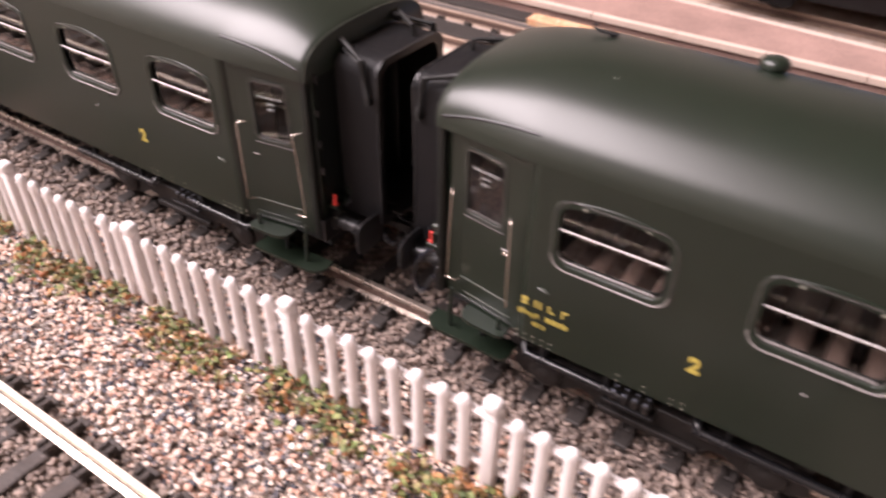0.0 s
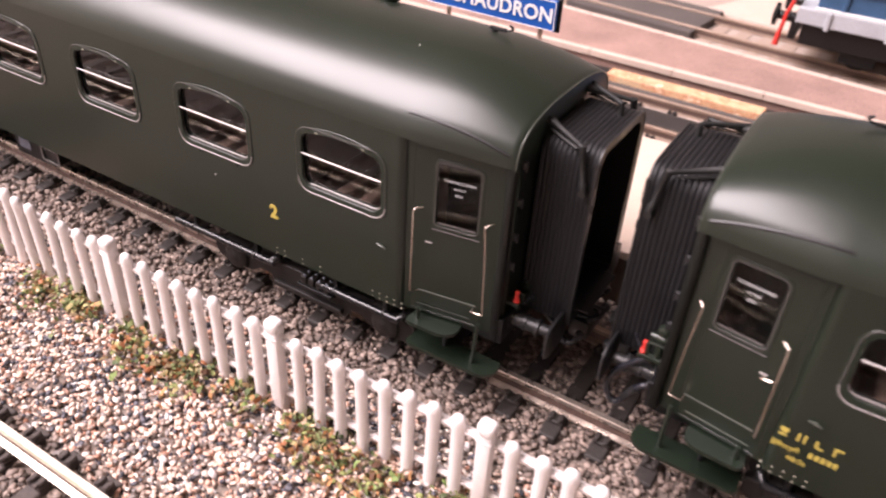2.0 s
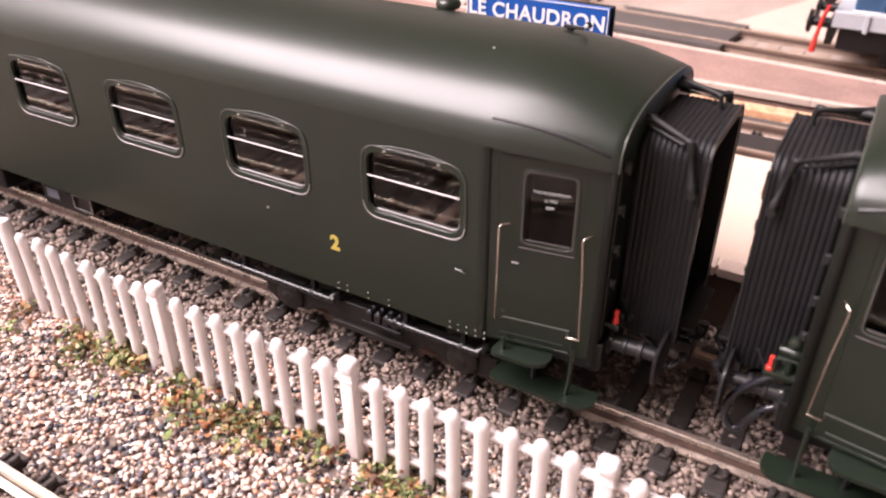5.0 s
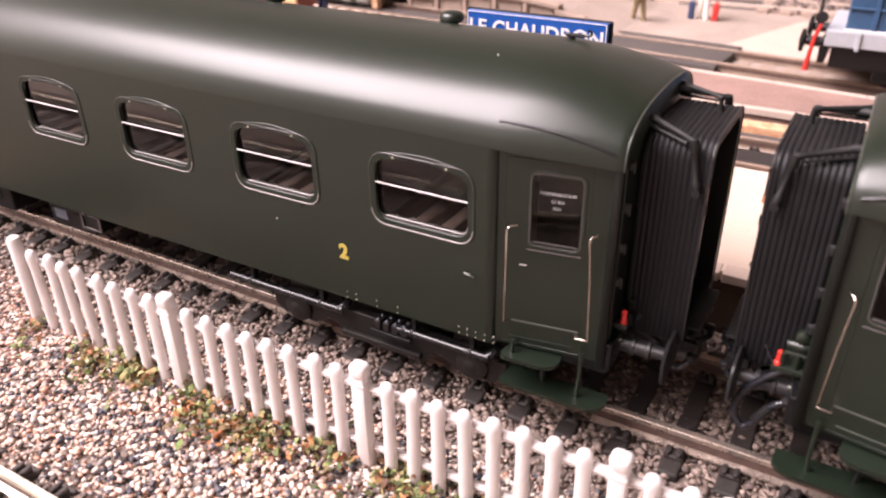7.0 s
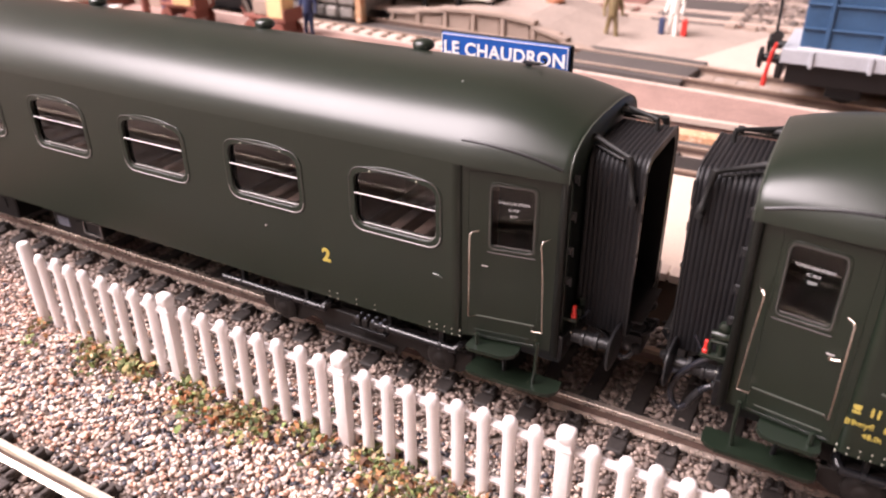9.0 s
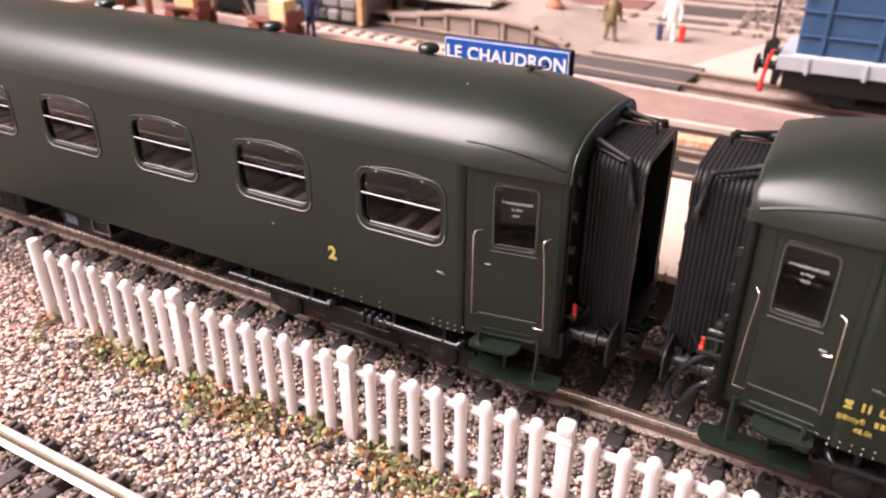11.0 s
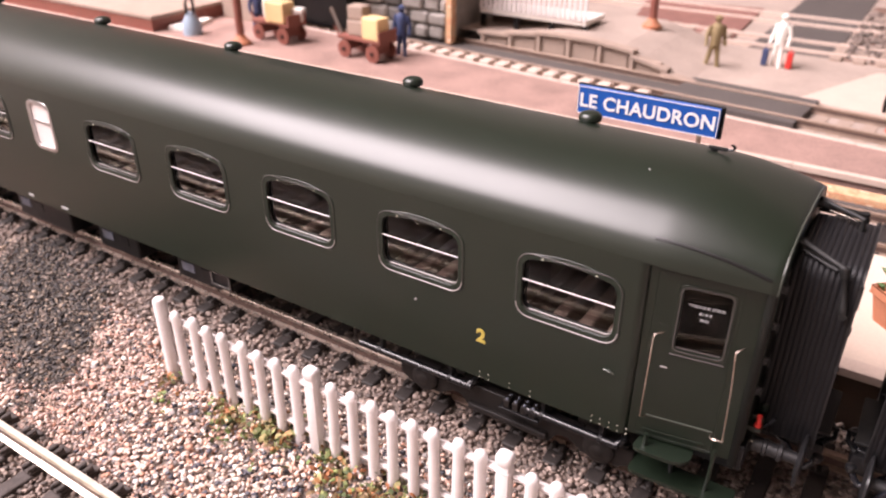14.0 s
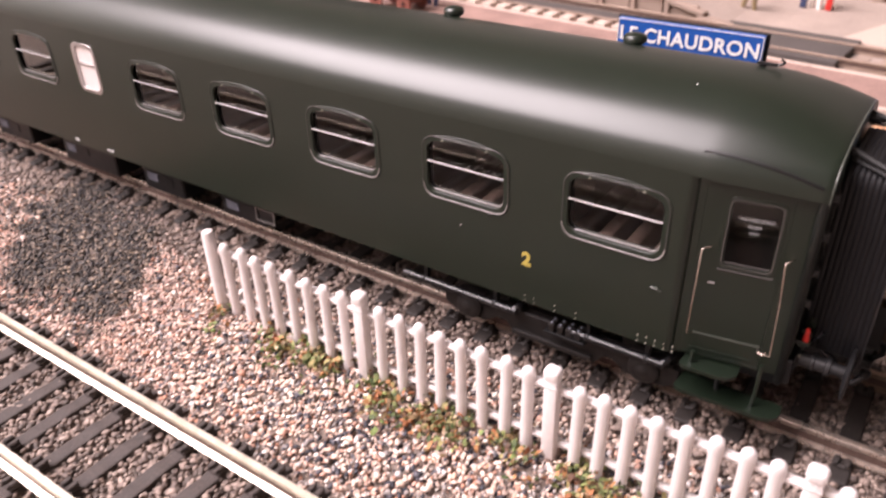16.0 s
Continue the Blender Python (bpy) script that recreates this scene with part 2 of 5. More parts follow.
def box(x0, y0, z0, x1, y1, z1, bevel=0.0, bm=None, seg=2):
    bm2 = bmesh.new()
    bmesh.ops.create_cube(bm2, size=1)
    for v in bm2.verts:
        v.co = Vector(((x0 + x1) / 2 + v.co.x * (x1 - x0), (y0 + y1) / 2 + v.co.y * (y1 - y0), (z0 + z1) / 2 + v.co.z * (z1 - z0)))
    if bevel:
        bmesh.ops.bevel(bm2, geom=bm2.edges[:], offset=bevel, segments=seg, affect="EDGES", profile=0.5)
    return join(bm, bm2)


def join(bm, extra):
    if bm is None:
        return extra
    me = bpy.data.meshes.new("tmp")
    extra.to_mesh(me)
    extra.free()
    bm.from_mesh(me)
    bpy.data.meshes.remove(me)
    return bm


def rod(points, r, n=8, bm=None, taper=None):
    """A bent round bar through points, with closed ends."""
    bm = bm or bmesh.new()
    pts = [Vector(p) for p in points]
    rings = []
    for i, p in enumerate(pts):
        d = (pts[min(i + 1, len(pts) - 1)] - pts[max(i - 1, 0)]).normalized()
        a = d.orthogonal().normalized() if i == 0 else (rings_a - d * rings_a.dot(d)).normalized()
        rings_a, b = a, d.cross(a)
        rr = r if taper is None else taper[i]
        rings.append([bm.verts.new(p + rr * (math.cos(2 * math.pi * k / n) * a + math.sin(2 * math.pi * k / n) * b)) for k in range(n)])
    for u, v in zip(rings, rings[1:]):
        for k in range(n):
            bm.faces.new((u[k], u[(k + 1) % n], v[(k + 1) % n], v[k]))
    bm.faces.new(rings[0][::-1])
    bm.faces.new(rings[-1])
    return bm


def lathe(cx, cy, cz, axis, prof, n=16, bm=None):
    """A turned body: prof holds (along the axis, radius)."""
    d = {"x": Vector((1, 0, 0)), "y": Vector((0, 1, 0)), "z": Vector((0, 0, 1))}[axis]
    pts = [Vector((cx, cy, cz)) + d * s for s, _ in prof]
    bm = bm or bmesh.new()
    a = d.orthogonal().normalized()
    b = d.cross(a)
    rings = [[bm.verts.new(p + max(r, 1e-4) * (math.cos(2 * math.pi * k / n) * a + math.sin(2 * math.pi * k / n) * b)) for k in range(n)] for p, (_, r) in zip(pts, prof)]
    for u, v in zip(rings, rings[1:]):
        for k in range(n):
            bm.faces.new((u[k], u[(k + 1) % n], v[(k + 1) % n], v[k]))
    bm.faces.new(rings[0][::-1])
    bm.faces.new(rings[-1])
    return bm


def outline(x0, z0, x1, z1, r, arch=0.0, n=4, top=0):
    """A rounded rectangle in the plane of a wall; arch lifts the middle of its top edge."""
    pts = []
    for cx, cz, a0 in ((x1 - r, z0 + r, -90), (x1 - r, z1 - r, 0), (x0 + r, z1 - r, 90), (x0 + r, z0 + r, 180)):
        for k in range(n + 1):
            a = radians(a0 + 90 * k / n)
            pts.append((cx + r * math.cos(a), cz + r * math.sin(a)))
        if arch and a0 == 0:
            for k in range(1, 8):
                f = k / 8
                pts.append((x1 - r + f * (x0 + r - x1 + r), z1 + arch * 4 * f * (1 - f)))
    return pts


def sheet(outer, holes, y0, y1, bevel=0.0):
    """A flat plate with real openings, standing in the plane of a wall between y0 and y1."""
    cu = bpy.data.curves.new("plate", "CURVE")
    cu.dimensions, cu.fill_mode = "2D", "BOTH"
    cu.extrude, cu.bevel_depth, cu.bevel_resolution = abs(y1 - y0) / 2 - bevel, bevel, 1
    for loop in [outer] + holes:
        sp = cu.splines.new("POLY")
        sp.points.add(len(loop) - 1)
        for p, (x, z) in zip(sp.points, loop):
            p.co = (x, z, 0, 1)
        sp.use_cyclic_u = True
    ob = bpy.data.objects.new("plate", cu)
    scene.collection.objects.link(ob)
    me = bpy.data.meshes.new_from_object(ob)
    bpy.data.objects.remove(ob)
    bpy.data.curves.remove(cu)
    bm = bmesh.new()
    bm.from_mesh(me)
    bpy.data.meshes.remove(me)
    for v in bm.verts:
        v.co = Vector((v.co.x, (y0 + y1) / 2 + v.co.z, v.co.y))
    bmesh.ops.remove_doubles(bm, verts=bm.verts, dist=1e-4)
    bmesh.ops.recalc_face_normals(bm, faces=bm.faces)
    return bm


def lettering(words, size, x, y, z, depth=0.008, align="LEFT", rx=90, rz=0, flip=False, spacing=1.0, bold=0.0):
    """Words in the built-in font as a mesh, standing on a wall that faces the viewer."""
    cu = bpy.data.curves.new("words", "FONT")
    cu.body, cu.size, cu.extrude, cu.align_x, cu.space_character = words, size, depth, align, spacing
    cu.offset = bold
    ob = bpy.data.objects.new("words", cu)
    scene.collection.objects.link(ob)
    bpy.context.view_layer.update()
    me = bpy.data.meshes.new_from_object(ob)
    bpy.data.objects.remove(ob)
    bpy.data.curves.remove(cu)
    bm = bmesh.new()
    bm.from_mesh(me)
    bpy.data.meshes.remove(me)
    if flip:
        for v in bm.verts:
            v.co.x = -v.co.x
        bmesh.ops.recalc_face_normals(bm, faces=bm.faces)
    bm.transform(pose(x, y, z, rx, 0, rz))
    return bm


def pebbles(name, rng, xy, z, r0, r1, mat, parent=None, label="", flat=0.7):
    """Many small uneven stones in one mesh, each an island of its own."""
    count = len(xy)
    ico = bmesh.new()
    bmesh.ops.create_icosphere(ico, subdivisions=1, radius=1)
    base = np.array([v.co[:] for v in ico.verts])
    tri = np.array([[v.index for v in f.verts] for f in ico.faces])
    ico.free()
    nv = len(base)
    r = rng.uniform(r0, r1, count) * rng.choice([0.75, 1.0, 1.25], count)
    sc = np.stack([r * rng.uniform(0.8, 1.6, count), r * rng.uniform(0.7, 1.0, count), r * flat * rng.uniform(0.7, 1.1, count)], 1)
    jit = base[None] * (1 + rng.uniform(-0.38, 0.34, (count, nv, 1)))
    v = jit * sc[:, None, :]
    a, t = rng.uniform(0, 2 * np.pi, count), rng.uniform(-0.5, 0.5, count)
    ca, sa, ct, st = np.cos(a)[:, None], np.sin(a)[:, None], np.cos(t)[:, None], np.sin(t)[:, None]
    y, zz = v[..., 1] * ct - v[..., 2] * st, v[..., 1] * st + v[..., 2] * ct
    out = np.stack([v[..., 0] * ca - y * sa + xy[:, :1], v[..., 0] * sa + y * ca + xy[:, 1:2], zz + np.asarray(z).reshape(-1, 1)], -1).reshape(-1, 3) * CM
    faces = (tri[None] + (np.arange(count) * nv)[:, None, None]).reshape(-1, 3)
    me = bpy.data.meshes.new(name)
    me.vertices.add(len(out))
    me.vertices.foreach_set("co", out.ravel())
    me.loops.add(faces.size)
    me.loops.foreach_set("vertex_index", faces.ravel())
    me.polygons.add(len(faces))
    me.polygons.foreach_set("loop_start", np.arange(0, faces.size, 3))
    me.update(calc_edges=True)
    me.validate()
    ob = link_mesh(name, me, mat, parent, label)
    return tagged(ob, kind="stuff")


def flakes(name, rng, xy, z, r0, r1, mat, label):
    """Many crumpled little leaves in one mesh, each an island of two bent quads."""
    n = len(xy)
    base = np.array([(-1, -0.5, 0), (0, -0.62, 0.25), (1, -0.35, -0.1), (-1, 0.5, 0), (0, 0.6, 0.3), (1, 0.4, -0.05)])
    quad = np.array([[0, 1, 4, 3], [1, 2, 5, 4]])
    v = base[None] * rng.uniform(r0, r1, (n, 1, 1)) * (1 + rng.uniform(-0.35, 0.35, (n, 6, 3)))
    a, t, u = rng.uniform(0, 2 * np.pi, n), rng.normal(0, 0.75, n), rng.normal(0, 0.75, n)
    for ang, i, j in ((t, 1, 2), (u, 0, 2), (a, 0, 1)):
        c, s = np.cos(ang)[:, None], np.sin(ang)[:, None]
        p, q = v[..., i] * c - v[..., j] * s, v[..., i] * s + v[..., j] * c
        v[..., i], v[..., j] = p, q
    v[..., 0] += xy[:, :1]
    v[..., 1] += xy[:, 1:2]
    v[..., 2] += np.asarray(z)[:, None]
    faces = (quad[None] + (np.arange(n) * 6)[:, None, None]).reshape(-1, 4)
    me = bpy.data.meshes.new(name)
    me.from_pydata((v.reshape(-1, 3) * CM).tolist(), [], faces.tolist())
    return tagged(link_mesh(name, me, mat), label, kind="stuff")


# ---- the ground of the layout ----
tagged(part("soil_bed", box(-120, -40, -0.6, 120, 3.62, -0.12), SOIL), "sandy soil under the gravel and ballast", "soil", kind="structure")
tagged(part("ground", box(-240, -220, -3, 200, 200, -0.35), SOIL), "sandy modelled ground of a railway layout", "ground", kind="structure")

RNG = np.random.default_rng(7)


def scatter(x0, x1, y0, y1, density, keep=None):
    n = int((x1 - x0) * (y1 - y0) * density)
    xy = np.stack([RNG.uniform(x0, x1, n), RNG.uniform(y0, y1, n)], 1)
    return xy if keep is None else xy[keep(xy[:, 0], xy[:, 1])]


RAIL_Z, NEAR_Y, FAR_RAIL_Y, COACH_Y = 0.27, -3.98, 0.74, 1.56


def heap(x, y):
    """How far a place lies inside the cinder patch: over 0 inside."""
    return 1 - ((x + 11.75 + 0.9 * (y + 1.45)) / 2.2) ** 2 - ((y + 1.45) / 1.75) ** 2 + 0.3 * np.sin(2.7 * x + 1.9 * y) + 0.2 * np.sin(6.1 * y - 3.3 * x)


def tan_zone(x, y):
    return np.clip((-5.6 - x - 0.5 * (y + 2.4)) / 2.4, 0, 1)


bank = scatter(-22, 8, -3.75, 0.05, 430, lambda x, y: (y < RNG.normal(-0.62, 0.14, len(x))) & (heap(x, y) < RNG.normal(0, 0.18, len(x))) & (RNG.uniform(0, 1, len(x)) > 0.85 * tan_zone(x, y)))
tagged(pebbles("gravel", RNG, bank, RNG.uniform(-0.13, -0.02, len(bank)), 0.025, 0.048, GRAVEL), "loose mixed pink, grey and white gravel", "gravel")
fine = scatter(-24, -2, -3.75, 0.05, 440, lambda x, y: (y < RNG.normal(-0.7, 0.15, len(x))) & (heap(x, y) < RNG.normal(0, 0.18, len(x))) & (RNG.uniform(0, 1, len(x)) < tan_zone(x, y)))
tagged(pebbles("fine_gravel", RNG, fine, RNG.uniform(-0.13, -0.04, len(fine)), 0.023, 0.042, FINE), "fine tan gravel near the end of the fence", "gravel")
bed = np.concatenate([scatter(-24, 9, -1.6, 3.62, 340, lambda x, y: (y > RNG.normal(-0.62, 0.14, len(x))) & (heap(x, y) < 0.1)), scatter(-22, 8, -6.6, -3.6, 400)])
tagged(pebbles("track_ballast", RNG, bed, RNG.uniform(-0.15, -0.03, len(bed)), 0.032, 0.056, BALLAST), "grey-brown stone ballast between the sleepers", "ballast")
cinder = scatter(-17, -8.0, -3.6, 0.6, 520, lambda x, y: heap(x, y) > RNG.normal(-0.05, 0.22, len(x)))
tagged(pebbles("cinder_heap", RNG, cinder, RNG.uniform(-0.11, 0.03, len(cinder)), 0.019, 0.040, GRIT), "dark patch of grey cinder and grit", "cinders")


# ---- tracks ----
def rail_bm(y, x0, x1, z=RAIL_Z, h=0.27):
    prof = [(-0.11, 0), (0.11, 0), (0.11, 0.03), (0.025, 0.06), (0.025, 0.17), (0.05, 0.19), (0.05, 0.255), (0.04, h), (-0.04, h), (-0.05, 0.255), (-0.05, 0.19), (-0.025, 0.17), (-0.025, 0.06), (-0.11, 0.03)]
    bm = bmesh.new()
    ends = [[bm.verts.new((x, y + p, z - h + q)) for p, q in prof] for x in (x0, x1)]
    k = len(prof)
    for i in range(k):
        bm.faces.new((ends[0][i], ends[0][(i + 1) % k], ends[1][(i + 1) % k], ends[1][i]))
    bm.faces.new(ends[0][::-1])
    bm.faces.new(ends[1])
    bmesh.ops.recalc_face_normals(bm, faces=bm.faces)
    return bm


def track(name, label, yc, x0, x1, pitch, first, z=RAIL_Z, tie=TIE, rail=STEEL, half=1.42, chairs=True, tw=0.27, rail2=None):
    """Two flat-bottom rails in chairs on moulded sleepers."""
    t = thing(name, label, "railway track", kind="structure")
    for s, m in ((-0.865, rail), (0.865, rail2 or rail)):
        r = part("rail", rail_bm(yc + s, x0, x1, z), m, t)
        for d in (-0.032, 0.032):
            part("rail_web", box(x0, yc + s + d - 0.006, z - 0.205, x1, yc + s + d + 0.006, z - 0.085), WEB, r)
    bm = box(-tw / 2, -half, -0.2, tw / 2, half, 0.0)
    bmesh.ops.subdivide_edges(bm, edges=[e for e in bm.edges if abs(e.verts[0].co.y - e.verts[1].co.y) > half], cuts=11)
    bmesh.ops.bevel(bm, geom=[e for e in bm.edges if e.calc_face_angle(0) > 1], offset=0.03, segments=2, affect="EDGES", profile=0.5)
    for v in bm.verts:
        v.co += 0.018 * noise.noise_vector(v.co * 4.1) + 0.009 * noise.noise_vector(v.co * 13.0)
    me = part("sleeper", bm, tie, t)
    if chairs:
        cb = None
        for s in (-0.865, 0.865):
            for d in (-0.205, 0.205):
                cb = box(-0.125, s + d - 0.09, 0, 0.125, s + d + 0.09, 0.06, 0.02, cb, 1)
                for e in (-0.07, 0.07):
                    cb = box(e - 0.04, s + d - 0.06, 0.05, e + 0.04, s + d + 0.06, 0.115, 0.018, cb, 1)
                    cb = lathe(e, s + d * 1.3, 0.04, "z", [(0, 0.035), (0.06, 0.035), (0.075, 0.02)], 6, cb)
        chair = part("chairs", cb, tie, me)
    n, x = 0, first
    base = Vector((first * CM, yc * CM, (z - 0.27) * CM))
    me.location = base
    while x + pitch < x1 and n < 140:
        n += 1
        x += pitch
        o = new("sleeper", me.data)
        o.parent, o.location = t, (x * CM, yc * CM, (z - 0.27) * CM)
        if chairs:
            c = new("chairs", chair.data)
            c.parent = o
    return t


# rail2: the coaches' shade on the far rail is put into its colour
track("train_track", "brass-toned near rail and shade-darkened far rail on black sleepers under the coaches", FAR_RAIL_Y + 0.865, -30, 30, 0.70, -29.46, rail2=DULLRAIL)
track("front_track", "bright steel rails on dark brown sleepers in ballast", NEAR_Y - 0.865, -24, 12, 0.715, -23.64, half=1.25, rail=POLISHED, tie=DUSTY)


# ---- white picket fence ----
def fence():
    f = thing("picket_fence", "white moulded plastic picket fence beside the track", "fence")
    posts = [(-7.33, -1.40), (-3.92, -1.46), (-0.68, -1.42), (2.52, -1.33), (5.78, -1.30), (9.0, -1.28)]
    for i, (x, y) in enumerate(posts):
        z = 1.52 + RNG.uniform(-0.02, 0.02)
        bm = box(-0.098, -0.09, -0.2, 0.098, 0.09, z - 0.12, 0.03)
        bm = box(-0.118, -0.105, z - 0.21, 0.118, 0.105, z, 0.07, bm, 4)
        bm = box(-0.108, -0.098, z - 0.32, 0.108, 0.098, z - 0.26, 0.025, bm, 2)
        if i == 0:
            bm.free()
            bm = rod([(0, 0, -0.2), (0, 0, z - 0.08), (0, 0, z - 0.02), (0, 0, z + 0.01)], 0.1, 10, None, [0.11, 0.115, 0.09, 0.03])
        o = part("post", bm, WHITE, f, smooth=40)
        o.matrix_basis = pose(x * CM, y * CM, 0, RNG.uniform(-1, 1), RNG.uniform(-0.7, 0.7))
    for (xa, ya), (xb, yb) in zip(posts, posts[1:]):
        for zr, h in ((1.13, 0.062), (0.20, 0.058)):
            part("rail", rod([(xa + (xb - xa) * k / 6, ya + (yb - ya) * k / 6 + 0.07, zr + 0.012 * math.sin(k * 2.1 + xa)) for k in range(7)], h, 6), WHITE, f)
        for k in range(1, 9):
            s = k / 9
            x, y = xa + (xb - xa) * s + RNG.uniform(-0.014, 0.014), ya + (yb - ya) * s
            z = 1.37 + RNG.uniform(-0.018, 0.018)
            bm = lathe(0, 0, 0, "z", [(-0.15, 0.092), (0.4, 0.090), (1.0, 0.087), (z - 0.20, 0.090), (z - 0.12, 0.099), (z - 0.05, 0.095), (z - 0.01, 0.076), (z + 0.018, 0.045), (z + 0.026, 0.015)], 12)
            for v in bm.verts:
                v.co.y *= 0.8
            o = part("picket", bm, WHITE, f, smooth=40)
            o.matrix_basis = pose(x * CM, y * CM, 0, RNG.uniform(-1.2, 1.2), RNG.uniform(-1.1, 1.1), RNG.uniform(-8, 8))
    return f


fence()


# ---- passenger coaches ----
LENGTH, PITCH, END = 28.6, 2.33, 1.80      # body length, window spacing, end of the body from the first window's bar
FLOOR_Z, SILL_Z, EAVE_Z, CROWN_Z = 1.36, 1.265, 3.95, 4.77
TURN_X = 0.38                              # where the side turns inwards to the door


def inset(x):
    """How far the side stands in from the full width, near either end of the body."""
    d = max(x - TURN_X, (END - LENGTH) - x + (END - TURN_X), 0)
    return d * 0.155


def roof_ring(x):
    d = max(x - 0.1, (END - LENGTH) - x + END - 0.1, 0) / 1.7
    crown = CROWN_Z - 0.31 * d ** 2.2
    eave = EAVE_Z - 0.06 * min(d, 1)
    q = inset(x) / 0.155
    w = COACH_Y - 0.152 * q * q / (q + 0.35)
    n = 2.03 + 0.75 * min(d, 1) ** 1.6                           # the section grows squarer towards the end
    pts = []
    for k in range(29):
        a = math.pi * k / 28
        c, s = math.cos(a), math.sin(a)
        pts.append((x, COACH_Y - math.copysign(abs(c) ** (2 / n), c) * w, eave + s ** (2 / n) * (crown - eave)))
    return pts


def stitch(rings, closed=False, caps=True):
    bm = bmesh.new()
    vs = [[bm.verts.new(p) for p in r] for r in rings]
    for u, v in zip(vs, vs[1:]):
        for k in range(len(u) - (0 if closed else 1)):
            j = (k + 1) % len(u)
            bm.faces.new((u[k], u[j], v[j], v[k]))
    if caps:
        bm.faces.new(vs[0])
        bm.faces.new(vs[-1][::-1])
    bmesh.ops.recalc_face_normals(bm, faces=bm.faces)
    return bm


def coach(label, warp, lever, lettered, side=1):
    c = thing("passenger_coach", label, "railway coach", "coaches of the train")
    P = lambda name, bm, mat, parent=c, label="", smooth=None: part(name, bm, mat, parent, label, warp, smooth)
    x_end, x_far = END, END - LENGTH
    turn_far = x_far + END - TURN_X
    starts = [-PITCH * k for k in range(5)]                          # right-hand edge of each wide window
    starts += [-13.42 - PITCH * k for k in range(4)]
    toilet = (-12.47, -11.77)

    # side walls with real openings
    shift = -0.04 if lever else 0.035                                # the second coach's windows sit a little further out
    holes = [outline(s + shift - 1.40, 2.635, s + shift + 0.05, 3.585, 0.20, 0.06) for s in starts if s - 1.5 > turn_far]
    holes.append(outline(toilet[0], 2.70, toilet[1], 3.66, 0.16))
    rnd = 0.12
    wall = [(turn_far + rnd, SILL_Z), (TURN_X - rnd, SILL_Z), (TURN_X - rnd, EAVE_Z), (turn_far + rnd, EAVE_Z)]
    P("side_wall", sheet(wall, holes, 0.0, 0.09), GREEN, label="dark green painted side with arched windows")
    P("far_side_wall", sheet(wall, holes, 2 * COACH_Y - 0.09, 2 * COACH_Y), GREEN)

    for xa, sg in ((TURN_X - rnd, 1), (turn_far + rnd, -1)):
        for far in (False, True):
            prof = [(xa + sg * rnd * math.sin(a), 0.105 * (1 - math.cos(a))) for a in (math.pi / 2 * k / 7 for k in range(8))]
            prof += [(xa + sg * rnd, 0.16), (xa, 0.16)]
            P("rounded_corner", stitch([[(px, 2 * COACH_Y - py if far else py, z) for px, py in prof] for z in (SILL_Z, EAVE_Z)], True), GREEN, smooth=50)

    # the ends, turned inwards, each with a door opening
    def bend(bm, far):
        for v in bm.verts:
            v.co.y = v.co.y + inset(v.co.x) + 0.075 if not far else v.co.y - inset(v.co.x) - 0.075
        return bm

    for left in (False, True):
        m = (lambda x: x_far + END - x) if left else (lambda x: x)
        a, b = sorted((m(TURN_X), m(x_end)))
        d0, d1 = sorted((m(0.47), m(1.455)))
        w0, w1 = sorted((m(0.76), m(1.37)))
        ring = [(a, SILL_Z + 0.02), (b, SILL_Z + 0.02), (b, EAVE_Z - 0.03), (a, EAVE_Z - 0.03)]
        for far in (False, True):
            ya, yb = (0.0, 0.08) if not far else (2 * COACH_Y - 0.08, 2 * COACH_Y)
            P("end_side", bend(sheet(ring, [outline(d0, SILL_Z + 0.06, d1, 3.86, 0.03)], ya, yb), far), GREEN)
            if far:
                P("door", bend(sheet([(d0 + 0.01, SILL_Z + 0.08), (d1 - 0.01, SILL_Z + 0.08), (d1 - 0.01, 3.84), (d0 + 0.01, 3.84)],
                                     [outline(w0, 2.76, w1, 3.70, 0.08)], yb - 0.10, yb - 0.05), True), GREEN)
                continue
            door = P("door", bend(sheet([(d0 + 0.003, SILL_Z + 0.066), (d1 - 0.003, SILL_Z + 0.066), (d1 - 0.003, 3.853), (d0 + 0.003, 3.853)],
                                        [outline(w0, 2.76, w1, 3.70, 0.08)], 0.003, 0.063), False), GREEN, label="green end door with a dark window")
            P("window_frame", bend(sheet(outline(w0 - 0.03, 2.73, w1 + 0.03, 3.73, 0.10), [outline(w0 + 0.02, 2.78, w1 - 0.02, 3.68, 0.07)], -0.006, 0.03, 0.004), False), GREEN, door)
            P("window_rim", bend(sheet(outline(w0 + 0.0, 2.76, w1, 3.70, 0.08), [outline(w0 + 0.009, 2.769, w1 - 0.009, 3.691, 0.075)], -0.010, 0.0, 0.002), False), LIPEDGE, door)
            P("window_pane", bend(sheet(outline(w0, 2.76, w1, 3.70, 0.08), [], 0.02, 0.04), False), GLASS, door)
            # added sheet whose dark colour stands in for the vestibule's gloom
            blind = P("blind", bend(box(w0 - 0.1, 0.5, 2.2, w1 + 0.1, 0.55, 3.9), False), DARKBACK, door, "dark sheet added behind the glass for the unlit vestibule")
            P("drip_ledge", bend(box(w0 - 0.02, -0.014, 2.695, w1 + 0.02, 0.02, 2.710, 0.004), False), LIPEDGE, door)
            P("inner_sill", bend(box(w0 + 0.05, 0.005, 2.80, w1 - 0.05, 0.03, 2.815, 0.003), False), LIPEDGE, door)
